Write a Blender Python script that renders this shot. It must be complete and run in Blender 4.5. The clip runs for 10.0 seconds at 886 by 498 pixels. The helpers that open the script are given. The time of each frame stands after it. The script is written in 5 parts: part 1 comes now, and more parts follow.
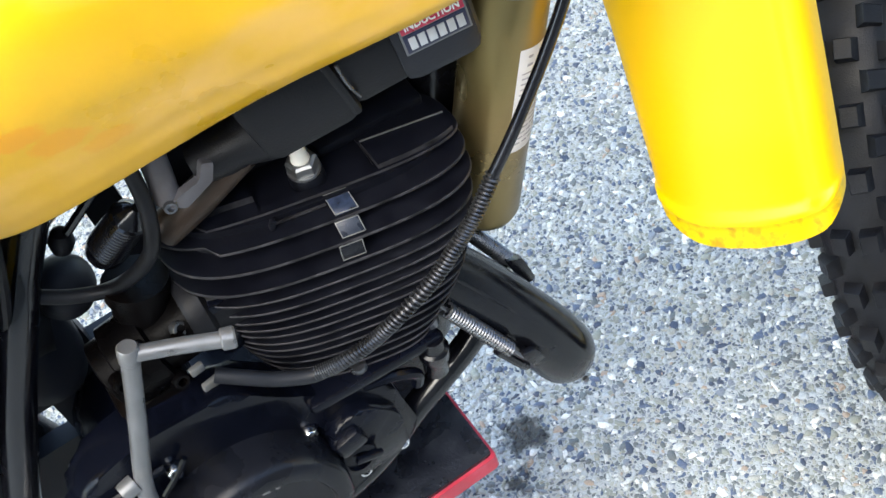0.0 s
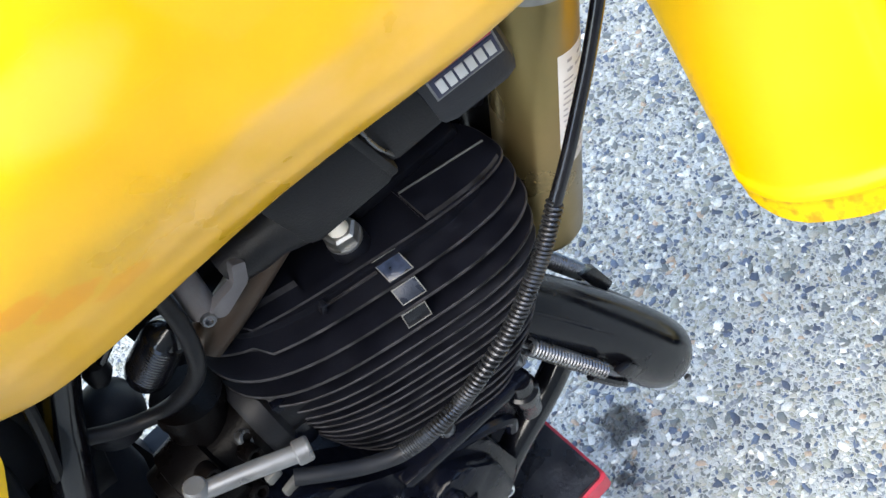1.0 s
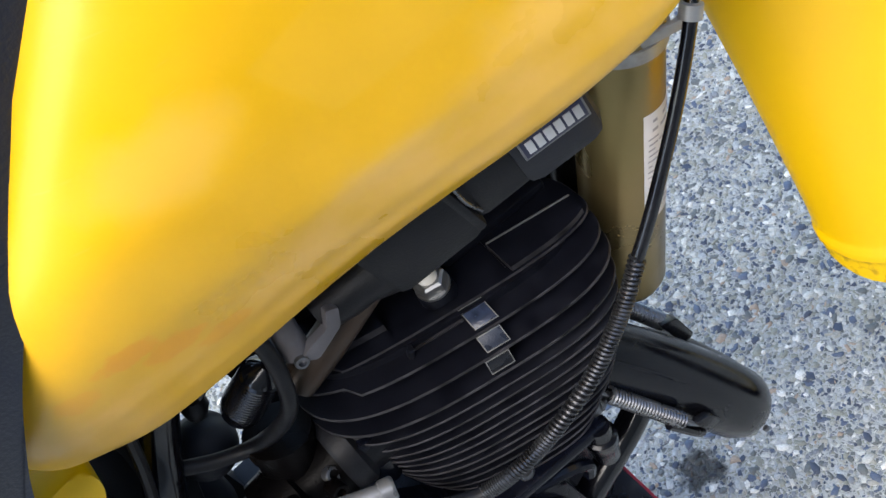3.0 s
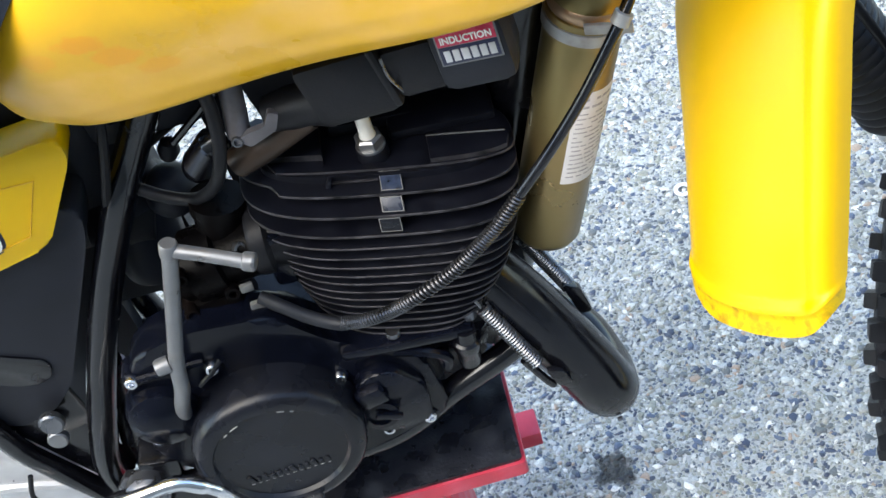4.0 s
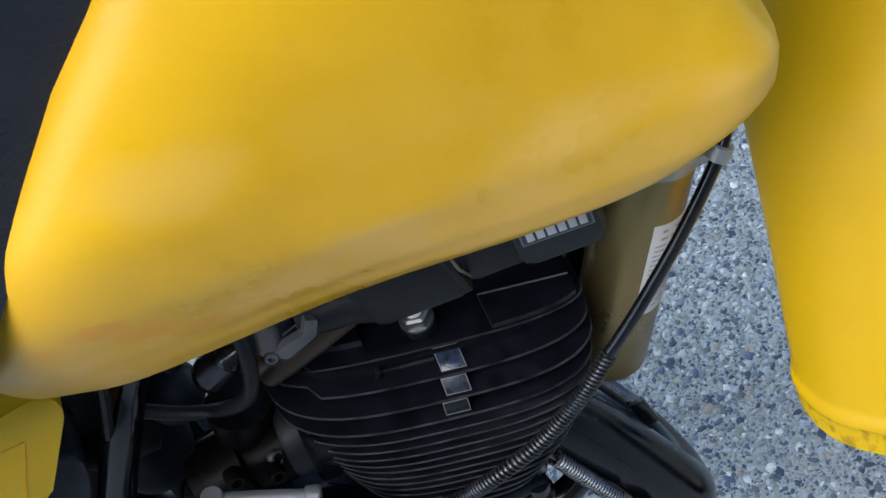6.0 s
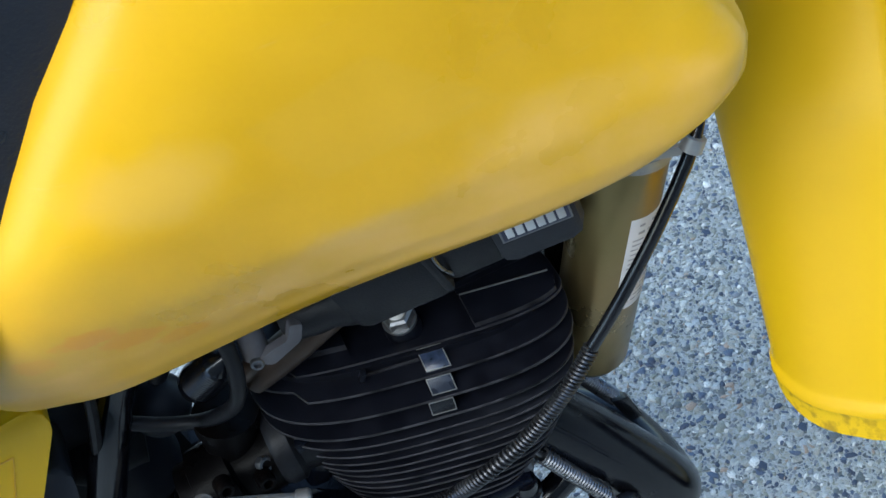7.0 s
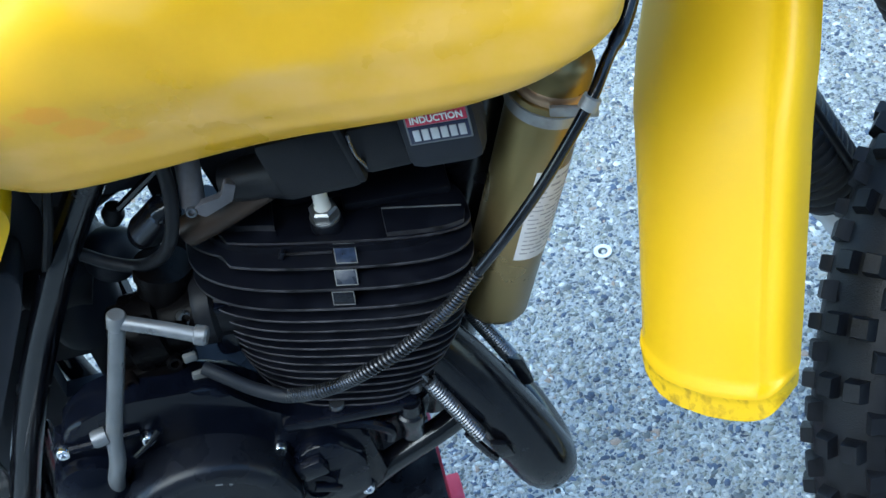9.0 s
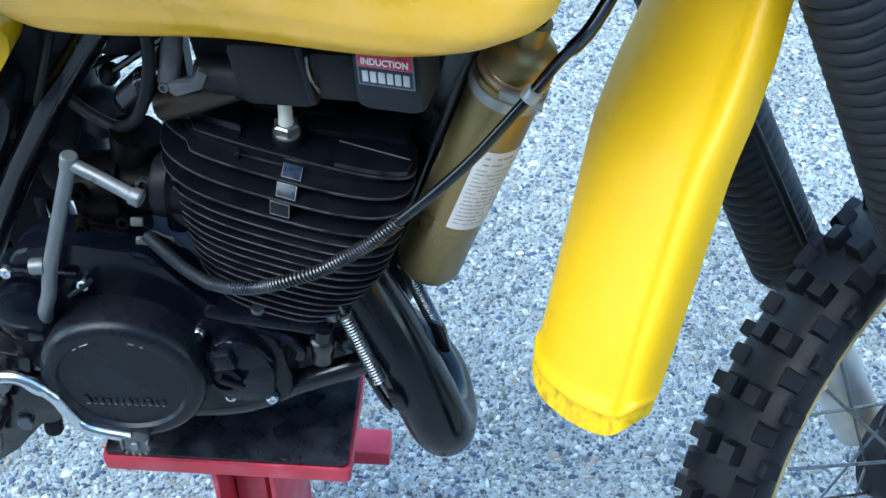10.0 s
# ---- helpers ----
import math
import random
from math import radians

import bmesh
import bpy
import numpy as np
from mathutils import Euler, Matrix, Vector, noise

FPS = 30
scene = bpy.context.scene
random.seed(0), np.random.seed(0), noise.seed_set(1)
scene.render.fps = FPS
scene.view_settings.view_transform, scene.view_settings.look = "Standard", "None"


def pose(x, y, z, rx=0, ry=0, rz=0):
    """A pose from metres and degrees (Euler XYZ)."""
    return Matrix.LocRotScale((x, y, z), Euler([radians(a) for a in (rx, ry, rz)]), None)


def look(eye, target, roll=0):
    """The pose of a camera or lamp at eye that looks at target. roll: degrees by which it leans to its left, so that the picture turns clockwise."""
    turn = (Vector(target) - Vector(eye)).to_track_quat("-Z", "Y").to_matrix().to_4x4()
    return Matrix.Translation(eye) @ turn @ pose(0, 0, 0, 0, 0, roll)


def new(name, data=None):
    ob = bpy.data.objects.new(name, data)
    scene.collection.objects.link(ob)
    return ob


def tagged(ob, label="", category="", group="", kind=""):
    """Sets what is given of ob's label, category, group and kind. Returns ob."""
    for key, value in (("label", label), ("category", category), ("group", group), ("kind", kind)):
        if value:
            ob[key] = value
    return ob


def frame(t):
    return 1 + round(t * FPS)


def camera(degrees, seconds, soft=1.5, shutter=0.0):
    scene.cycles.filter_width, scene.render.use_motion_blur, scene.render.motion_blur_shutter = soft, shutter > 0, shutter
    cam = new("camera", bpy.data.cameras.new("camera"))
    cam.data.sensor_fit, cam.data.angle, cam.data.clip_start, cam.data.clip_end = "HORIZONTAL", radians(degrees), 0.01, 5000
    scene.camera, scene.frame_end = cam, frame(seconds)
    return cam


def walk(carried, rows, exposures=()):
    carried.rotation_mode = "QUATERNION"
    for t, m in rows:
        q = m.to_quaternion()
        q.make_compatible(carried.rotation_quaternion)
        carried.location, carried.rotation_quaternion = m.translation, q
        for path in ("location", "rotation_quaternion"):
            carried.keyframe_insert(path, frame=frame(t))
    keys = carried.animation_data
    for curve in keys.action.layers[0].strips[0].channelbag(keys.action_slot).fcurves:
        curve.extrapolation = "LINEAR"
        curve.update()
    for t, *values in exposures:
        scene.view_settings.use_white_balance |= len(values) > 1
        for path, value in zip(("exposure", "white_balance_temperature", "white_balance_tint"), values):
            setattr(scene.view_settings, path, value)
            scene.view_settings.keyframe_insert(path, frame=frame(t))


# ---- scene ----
cam = camera(38.0, 10.0)
PATH = [
    (0, (-0.084, -0.596, 1.391), (0.153, 0.284, 0.199), -20.2),
    (0.5, (-0.077, -0.517, 1.346), (0.166, 0.318, 0.124), -30.5),
    (1, (-0.048, -0.495, 1.350), (0.124, 0.378, 0.143), -35.2),
    (1.5, (-0.048, -0.511, 1.359), (0.119, 0.402, 0.181), -36.9),
    (2, (-0.058, -0.507, 1.372), (0.103, 0.404, 0.191), -35.0),
    (2.2, (-0.052, -0.501, 1.375), (0.106, 0.407, 0.191), -34.1),
    (3.3, (-0.038, -0.512, 1.386), (0.084, 0.460, 0.250), -36.6),
    (3.5, (-0.022, -0.559, 1.397), (0.101, 0.422, 0.269), -31.6),
    (4, (0.105, -0.748, 1.410), (-0.000, 0.275, 0.319), -19.3),
    (4.2, (0.119, -0.769, 1.425), (-0.023, 0.260, 0.343), -17.4),
    (4.5, (0.124, -0.758, 1.447), (-0.041, 0.282, 0.378), -16.2),
    (4.6, (0.124, -0.763, 1.443), (-0.048, 0.286, 0.386), -15.4),
    (5, (0.111, -0.715, 1.468), (-0.041, 0.348, 0.421), -13.2),
    (5.5, (0.058, -0.526, 1.459), (0.127, 0.460, 0.331), -15.2),
    (6, (0.025, -0.506, 1.431), (0.048, 0.431, 0.260), -24.2),
    (7.5, (0.011, -0.534, 1.438), (0.091, 0.413, 0.278), -24.0),
    (8, (-0.004, -0.555, 1.451), (0.107, 0.405, 0.303), -22.8),
    (8.5, (0.012, -0.584, 1.444), (0.152, 0.392, 0.314), -20.5),
    (9, (0.061, -0.712, 1.431), (0.096, 0.320, 0.344), -12.3),
    (9.5, (0.037, -0.756, 1.441), (0.058, 0.280, 0.357), -9.6),
    (10, (0.204, -0.792, 1.439), (0.107, 0.251, 0.365), 0.3),
]
walk(cam, [(t, look(eye, target, roll)) for t, eye, target, roll in PATH], [(0, 2.32, 7100, 5), (2, 2.22, 7100, 8), (3.5, 1.67, 7000, 9), (4, 2.22, 7000, 5), (4.5, 2.37, 6900, 5), (5, 2.62, 6400, 3), (5.5, 1.62, 6200, 4), (6, 1.28, 6300, 5), (7.5, 1.51, 5900, -3), (8.5, 1.33, 5900, -3), (9, 1.77, 5600, -5), (9.5, 1.97, 5600, -4), (10, 2.02, 5600, -5)])
# END CAMERA

# ---- world and light ----
SUN_EL, SUN_AZ = 55.0, 239.0
world = bpy.data.worlds.new("sky")
scene.world = world
world.use_nodes = True
wn = world.node_tree.nodes
sky = wn.new("ShaderNodeTexSky")
sky.sky_type, sky.sun_disc = "NISHITA", False
sky.sun_elevation, sky.sun_rotation = radians(SUN_EL), radians(SUN_AZ)
world.node_tree.links.new(sky.outputs[0], wn["Background"].inputs[0])
wn["Background"].inputs[1].default_value = 0.15
sun_data = bpy.data.lights.new("sun", "SUN")
sun_data.energy, sun_data.angle, sun_data.color = 1.05, radians(60), (1.0, 0.95, 0.88)
sun = new("sun", sun_data)
sun.matrix_world = look((0, 0, 6), Vector((0, 0, 6)) - Vector((math.sin(radians(SUN_AZ)) * math.cos(radians(SUN_EL)), math.cos(radians(SUN_AZ)) * math.cos(radians(SUN_EL)), math.sin(radians(SUN_EL)))))


# ---- materials ----
def material(name, color, rough=0.5, metal=0.0, vary=0.15, scale=40.0, fine=400.0, bump=0.05, coat=0.0, rough_vary=0.12, spec=0.5, second=None, second_scale=9.0, second_amount=0.5):
    """Two scales of noise drive colour, roughness and a fine relief; second: a stain or wear colour in patches."""
    m = bpy.data.materials.new(name)
    m.use_nodes = True
    n, l = m.node_tree.nodes, m.node_tree.links
    b = n["Principled BSDF"]
    b.inputs["Metallic"].default_value = metal
    b.inputs["Coat Weight"].default_value = coat
    b.inputs["Specular IOR Level"].default_value = spec
    co = n.new("ShaderNodeTexCoord")
    big, small = n.new("ShaderNodeTexNoise"), n.new("ShaderNodeTexNoise")
    big.inputs["Scale"].default_value, small.inputs["Scale"].default_value = scale, fine
    big.inputs["Detail"].default_value, small.inputs["Detail"].default_value = 5, 3
    l.new(co.outputs["Object"], big.inputs["Vector"])
    l.new(co.outputs["Object"], small.inputs["Vector"])
    ramp = n.new("ShaderNodeMapRange")
    ramp.inputs[1].default_value, ramp.inputs[2].default_value = 0.3, 0.7
    ramp.inputs[3].default_value, ramp.inputs[4].default_value = 1 - vary, 1 + vary
    l.new(big.outputs[0], ramp.inputs[0])
    mul = n.new("ShaderNodeMix")
    mul.data_type, mul.blend_type = "RGBA", "MULTIPLY"
    mul.inputs[0].default_value = 1.0
    mul.inputs[6].default_value = (*color, 1)
    if second:
        st, sr, sm = n.new("ShaderNodeTexNoise"), n.new("ShaderNodeMapRange"), n.new("ShaderNodeMix")
        st.inputs["Scale"].default_value, st.inputs["Detail"].default_value = second_scale, 6
        sr.inputs[1].default_value, sr.inputs[2].default_value = 0.5, 0.68
        sr.inputs[3].default_value, sr.inputs[4].default_value = 0.0, second_amount
        sm.data_type = "RGBA"
        sm.inputs[6].default_value, sm.inputs[7].default_value = (*color, 1), (*second, 1)
        l.new(co.outputs["Object"], st.inputs["Vector"])
        l.new(st.outputs[0], sr.inputs[0])
        l.new(sr.outputs[0], sm.inputs[0])
        l.new(sm.outputs[2], mul.inputs[6])
    l.new(ramp.outputs[0], mul.inputs[7])
    l.new(mul.outputs[2], b.inputs["Base Color"])
    rr = n.new("ShaderNodeMapRange")
    rr.inputs[1].default_value, rr.inputs[2].default_value = 0.3, 0.7
    rr.inputs[3].default_value, rr.inputs[4].default_value = max(0.03, rough - rough_vary), min(1, rough + rough_vary)
    l.new(big.outputs[0], rr.inputs[0])
    l.new(rr.outputs[0], b.inputs["Roughness"])
    if bump:
        bp = n.new("ShaderNodeBump")
        bp.inputs["Strength"].default_value, bp.inputs["Distance"].default_value = bump, 0.002
        l.new(small.outputs[0], bp.inputs["Height"])
        l.new(bp.outputs[0], b.inputs["Normal"])
    return m


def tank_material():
    """Aged yellow plastic: a clouded belt with a ragged edge, paled further for ground bounce, rubbed marks and fine
    scratches.
    """
    m = material("aged_yellow_plastic", (0.80, 0.435, 0.002), 0.32, 0, 0.08, 13, 700, 0.02, spec=0.42, rough_vary=0.06, second=(0.80, 0.465, 0.02), second_scale=8, second_amount=0.6)
    n, l = m.node_tree.nodes, m.node_tree.links
    b = n["Principled BSDF"]
    b.inputs["Coat Weight"].default_value, b.inputs["Coat Roughness"].default_value = 0.08, 0.2
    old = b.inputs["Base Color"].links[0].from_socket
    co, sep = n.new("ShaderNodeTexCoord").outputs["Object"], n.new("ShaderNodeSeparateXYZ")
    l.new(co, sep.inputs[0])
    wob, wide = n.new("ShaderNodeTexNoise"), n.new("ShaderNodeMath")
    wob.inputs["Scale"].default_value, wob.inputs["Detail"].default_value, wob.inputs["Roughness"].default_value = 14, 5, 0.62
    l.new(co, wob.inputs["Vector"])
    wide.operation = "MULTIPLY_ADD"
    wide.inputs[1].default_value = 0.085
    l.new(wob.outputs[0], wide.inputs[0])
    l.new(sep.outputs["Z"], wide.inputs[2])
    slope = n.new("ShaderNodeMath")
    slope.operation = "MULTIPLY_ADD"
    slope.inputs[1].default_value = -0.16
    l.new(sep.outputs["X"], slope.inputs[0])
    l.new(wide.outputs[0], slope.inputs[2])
    # belt strength: real clouding plus painted bounce light towards the lower edge
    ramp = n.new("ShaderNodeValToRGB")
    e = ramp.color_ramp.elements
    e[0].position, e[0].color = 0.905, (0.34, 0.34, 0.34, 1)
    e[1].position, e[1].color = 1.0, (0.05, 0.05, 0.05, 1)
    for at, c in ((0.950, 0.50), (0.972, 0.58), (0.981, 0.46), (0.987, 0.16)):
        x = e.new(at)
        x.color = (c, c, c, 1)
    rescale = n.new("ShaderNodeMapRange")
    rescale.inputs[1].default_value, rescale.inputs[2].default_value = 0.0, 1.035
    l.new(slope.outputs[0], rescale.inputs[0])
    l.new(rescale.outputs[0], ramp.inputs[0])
    haze_bounce = n.new("ShaderNodeMix")
    haze_bounce.data_type = "RGBA"
    haze_bounce.inputs[7].default_value = (0.90, 0.52, 0.125, 1)
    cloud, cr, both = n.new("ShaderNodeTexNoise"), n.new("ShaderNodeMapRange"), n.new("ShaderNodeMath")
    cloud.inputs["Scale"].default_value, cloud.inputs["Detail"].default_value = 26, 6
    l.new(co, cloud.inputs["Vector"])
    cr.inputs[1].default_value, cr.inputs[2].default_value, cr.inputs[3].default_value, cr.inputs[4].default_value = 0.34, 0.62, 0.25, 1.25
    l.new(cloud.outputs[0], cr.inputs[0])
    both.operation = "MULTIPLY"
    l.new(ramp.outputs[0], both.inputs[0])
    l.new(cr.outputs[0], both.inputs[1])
    l.new(both.outputs[0], haze_bounce.inputs[0])
    l.new(old, haze_bounce.inputs[6])
    # rubbed patches, ragged and deeper orange, where the haze is gone
    rag = n.new("ShaderNodeTexNoise")
    rag.inputs["Scale"].default_value, rag.inputs["Detail"].default_value, rag.inputs["Roughness"].default_value = 38, 6, 0.6
    l.new(co, rag.inputs["Vector"])
    bare = haze_bounce.outputs[2]
    for centre, wide, amount in (((-0.132, -0.08, 0.971), (0.019, 0.3, 0.011), 0.8), ((-0.114, -0.08, 0.955), (0.021, 0.3, 0.012), 0.7), ((-0.094, -0.08, 0.938), (0.016, 0.3, 0.009), 0.5), ((-0.165, -0.08, 0.960), (0.012, 0.3, 0.010), 0.4)):
        gap, shrink, far, ragged, lim, wipe = n.new("ShaderNodeVectorMath"), n.new("ShaderNodeVectorMath"), n.new("ShaderNodeVectorMath"), n.new("ShaderNodeMath"), n.new("ShaderNodeMapRange"), n.new("ShaderNodeMix")
        gap.operation, shrink.operation, far.operation, ragged.operation = "SUBTRACT", "DIVIDE", "LENGTH", "MULTIPLY_ADD"
        gap.inputs[1].default_value, shrink.inputs[1].default_value = centre, wide
        l.new(co, gap.inputs[0])
        l.new(gap.outputs[0], shrink.inputs[0])
        l.new(shrink.outputs[0], far.inputs[0])
        ragged.inputs[1].default_value = 2.2
        l.new(rag.outputs[0], ragged.inputs[0])
        l.new(far.outputs["Value"], ragged.inputs[2])
        lim.inputs[1].default_value, lim.inputs[2].default_value, lim.inputs[3].default_value, lim.inputs[4].default_value = 1.75, 2.05, amount, 0.0
        l.new(ragged.outputs[0], lim.inputs[0])
        wipe.data_type = "RGBA"
        wipe.inputs[7].default_value = (0.82, 0.335, 0.003, 1)
        l.new(lim.outputs[0], wipe.inputs[0])
        l.new(bare, wipe.inputs[6])
        bare = wipe.outputs[2]
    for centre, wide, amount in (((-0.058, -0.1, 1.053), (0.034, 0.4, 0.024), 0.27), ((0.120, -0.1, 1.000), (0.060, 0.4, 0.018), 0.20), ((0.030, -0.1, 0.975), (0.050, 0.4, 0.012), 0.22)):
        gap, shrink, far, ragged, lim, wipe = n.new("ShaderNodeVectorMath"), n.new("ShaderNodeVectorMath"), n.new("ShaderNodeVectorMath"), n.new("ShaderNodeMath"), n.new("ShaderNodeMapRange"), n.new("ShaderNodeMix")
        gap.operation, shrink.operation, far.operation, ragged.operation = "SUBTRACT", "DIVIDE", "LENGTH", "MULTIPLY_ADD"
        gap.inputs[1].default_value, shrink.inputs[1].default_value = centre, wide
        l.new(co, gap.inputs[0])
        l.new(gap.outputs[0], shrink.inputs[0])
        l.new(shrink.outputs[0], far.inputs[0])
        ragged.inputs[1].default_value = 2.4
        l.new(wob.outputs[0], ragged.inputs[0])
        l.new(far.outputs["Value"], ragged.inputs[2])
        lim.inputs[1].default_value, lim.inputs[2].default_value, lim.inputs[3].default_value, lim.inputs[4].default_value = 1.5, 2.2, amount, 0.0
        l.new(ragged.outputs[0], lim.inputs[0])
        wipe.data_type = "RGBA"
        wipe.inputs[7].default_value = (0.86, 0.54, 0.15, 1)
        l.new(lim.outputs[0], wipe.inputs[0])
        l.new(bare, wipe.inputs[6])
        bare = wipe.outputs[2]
    # ghost of a lost graphic, a four-cornered patch
    ghost = None
    corners = ((-0.014, 1.062), (0.047, 1.072), (0.096, 1.020), (0.006, 1.020))
    for (x0, z0), (x1, z1) in zip(corners, corners[1:] + corners[:1]):
        dot, edge = n.new("ShaderNodeVectorMath"), n.new("ShaderNodeMapRange")
        long = math.hypot(x1 - x0, z1 - z0)
        nx, nz = (z1 - z0) / long, -(x1 - x0) / long
        dot.operation = "DOT_PRODUCT"
        dot.inputs[1].default_value = (nx, 0, nz)
        l.new(co, dot.inputs[0])
        edge.inputs[1].default_value, edge.inputs[2].default_value = nx * x0 + nz * z0 - 0.0015, nx * x0 + nz * z0 + 0.0015
        l.new(dot.outputs["Value"], edge.inputs[0])
        if ghost is None:
            ghost = edge.outputs[0]
        else:
            times = n.new("ShaderNodeMath")
            times.operation = "MULTIPLY"
            l.new(ghost, times.inputs[0])
            l.new(edge.outputs[0], times.inputs[1])
            ghost = times.outputs[0]
    weak, faded = n.new("ShaderNodeMath"), n.new("ShaderNodeMix")
    weak.operation = "MULTIPLY"
    weak.inputs[1].default_value = 0.09
    l.new(ghost, weak.inputs[0])
    faded.data_type = "RGBA"
    faded.inputs[7].default_value = (0.82, 0.52, 0.10, 1)
    l.new(weak.outputs[0], faded.inputs[0])
    l.new(bare, faded.inputs[6])
    grow, scr, lim, mix = n.new("ShaderNodeMapping"), n.new("ShaderNodeTexNoise"), n.new("ShaderNodeMapRange"), n.new("ShaderNodeMix")
    grow.inputs["Scale"].default_value, grow.inputs["Rotation"].default_value = (35, 35, 420), (0, radians(38), 0)
    l.new(co, grow.inputs["Vector"])
    l.new(grow.outputs[0], scr.inputs["Vector"])
    scr.inputs["Scale"].default_value, scr.inputs["Detail"].default_value = 1.0, 2
    lim.inputs[1].default_value, lim.inputs[2].default_value, lim.inputs[4].default_value = 0.67, 0.78, 0.08
    l.new(scr.outputs[0], lim.inputs[0])
    mix.data_type = "RGBA"
    mix.inputs[7].default_value = (0.86, 0.62, 0.26, 1)
    l.new(lim.outputs[0], mix.inputs[0])
    l.new(faded.outputs[2], mix.inputs[6])
    l.new(mix.outputs[2], b.inputs["Base Color"])
    return m


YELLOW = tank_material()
FENDER_Y = material("yellow_fender_plastic", (0.70, 0.415, 0.003), 0.42, 0, 0.05, 9, 700, 0.03, spec=0.3)
PANEL_Y = material("yellow_panel_plastic", (0.84, 0.50, 0.002), 0.4, 0, 0.05, 9, 700, 0.03, spec=0.3)
SCUFF = material("scuffed_yellow_plastic", (0.67, 0.42, 0.002), 0.5, 0, 0.05, 9, 700, 0.05, spec=0.3, second=(0.16, 0.09, 0.01), second_scale=120, second_amount=0.55)
FIN_BLACK = material("black_heat_paint", (0.0046, 0.0052, 0.0088), 0.42, 0, 0.3, 60, 900, 0.1, spec=0.25)
EDGE = material("worn_fin_edge", (0.042, 0.040, 0.045), 0.45, 0.3, 0.5, 90, 900, 0.1, spec=0.2, second=(0.006, 0.006, 0.007), second_scale=38, second_amount=1.0)
CASE_BLACK = material("black_engine_paint", (0.0032, 0.0041, 0.0085), 0.20, 0, 0.25, 35, 700, 0.06, spec=0.20)
CLUTCH = material("worn_black_cover_paint", (0.0075, 0.0085, 0.0125), 0.26, 0, 0.35, 22, 600, 0.06, spec=0.26, second=(0.010, 0.008, 0.008), second_scale=14, second_amount=0.7)
GLOSS_BLACK = material("gloss_black_frame_paint", (0.0045, 0.0047, 0.0070), 0.18, 0, 0.25, 30, 600, 0.04, spec=0.6)
PIPE_BLACK = material("black_exhaust_paint", (0.0040, 0.0044, 0.0070), 0.20, 0, 0.3, 25, 600, 0.05, spec=0.38, second=(0.010, 0.008, 0.008), second_scale=16, second_amount=0.5)
PLASTIC_BLACK = material("matt_black_plastic", (0.0160, 0.0178, 0.0240), 0.5, 0, 0.2, 30, 900, 0.12, spec=0.22)
RUBBER = material("black_rubber", (0.0075, 0.0078, 0.0100), 0.45, 0, 0.25, 40, 800, 0.15, spec=0.22)
CABLE_BLACK = material("glossy_cable_sheath", (0.006, 0.006, 0.008), 0.16, 0, 0.2, 40, 800, 0.03, spec=0.55)
BOOT = material("grey_black_boot_rubber", (0.013, 0.0145, 0.019), 0.5, 0, 0.2, 40, 800, 0.1, spec=0.3)
TYRE = material("black_tyre_rubber", (0.0062, 0.0068, 0.0095), 0.48, 0, 0.3, 50, 700, 0.25, spec=0.28, second=(0.016, 0.015, 0.014), second_scale=22, second_amount=0.5)
VINYL = material("black_grained_vinyl", (0.012, 0.015, 0.024), 0.34, 0, 0.22, 14, 500, 0.30, spec=0.5, coat=0.05)
GOLD = material("gold_anodised_alloy", (0.27, 0.205, 0.085), 0.36, 0.75, 0.10, 18, 500, 0.03, second=(0.33, 0.22, 0.10), second_scale=8, second_amount=0.6)
RIM_GOLD = material("gold_rim_alloy", (0.62, 0.46, 0.19), 0.42, 0.6, 0.10, 20, 500, 0.03)
SILVER = material("dull_silver_alloy", (0.17, 0.175, 0.185), 0.38, 0.5, 0.15, 50, 700, 0.08, second=(0.20, 0.195, 0.19), second_scale=30, second_amount=0.6)
CHROME = material("chromed_steel", (0.72, 0.73, 0.76), 0.15, 1.0, 0.08, 40, 700, 0.02)
STEEL = material("spring_steel", (0.17, 0.175, 0.19), 0.32, 0.85, 0.2, 60, 700, 0.05)
PLUG_STEEL = material("bright_plated_steel", (0.30, 0.30, 0.30), 0.38, 0.9, 0.2, 60, 700, 0.05)
GUARD = material("dull_wound_wire", (0.10, 0.102, 0.11), 0.35, 0.8, 0.2, 60, 700, 0.05)
BROWN = material("near_black_stained_casting", (0.0026, 0.0022, 0.0024), 0.34, 0.0, 0.35, 45, 700, 0.15, second=(0.0058, 0.0040, 0.0034), second_scale=30, second_amount=0.8, spec=0.06)
HEAT_BROWN = material("heat_browned_pipe", (0.034, 0.020, 0.012), 0.45, 0.3, 0.3, 40, 600, 0.1, second=(0.04, 0.028, 0.02), second_scale=35, second_amount=0.7)
COPPER = material("copper_tinted_ring", (0.50, 0.33, 0.20), 0.4, 0.7, 0.1, 40, 600, 0.03)
CERAMIC = material("white_ceramic", (0.78, 0.74, 0.66), 0.35, 0, 0.08, 60, 700, 0.02)
PAPER = material("white_label_paper", (0.74, 0.71, 0.70), 0.5, 0, 0.05, 60, 900, 0.02)
INK = material("grey_label_ink", (0.38, 0.36, 0.37), 0.6, 0, 0.2, 200, 900, 0.0)
RED = material("red_stand_paint", (0.52, 0.035, 0.065), 0.4, 0, 0.15, 30, 500, 0.06, second=(0.62, 0.13, 0.19), second_scale=20, second_amount=0.5)
MAT_BLACK = material("black_rubber_mat", (0.008, 0.009, 0.014), 0.30, 0, 0.4, 40, 300, 0.3, spec=0.5, second=(0.028, 0.030, 0.036), second_scale=34, second_amount=0.8)
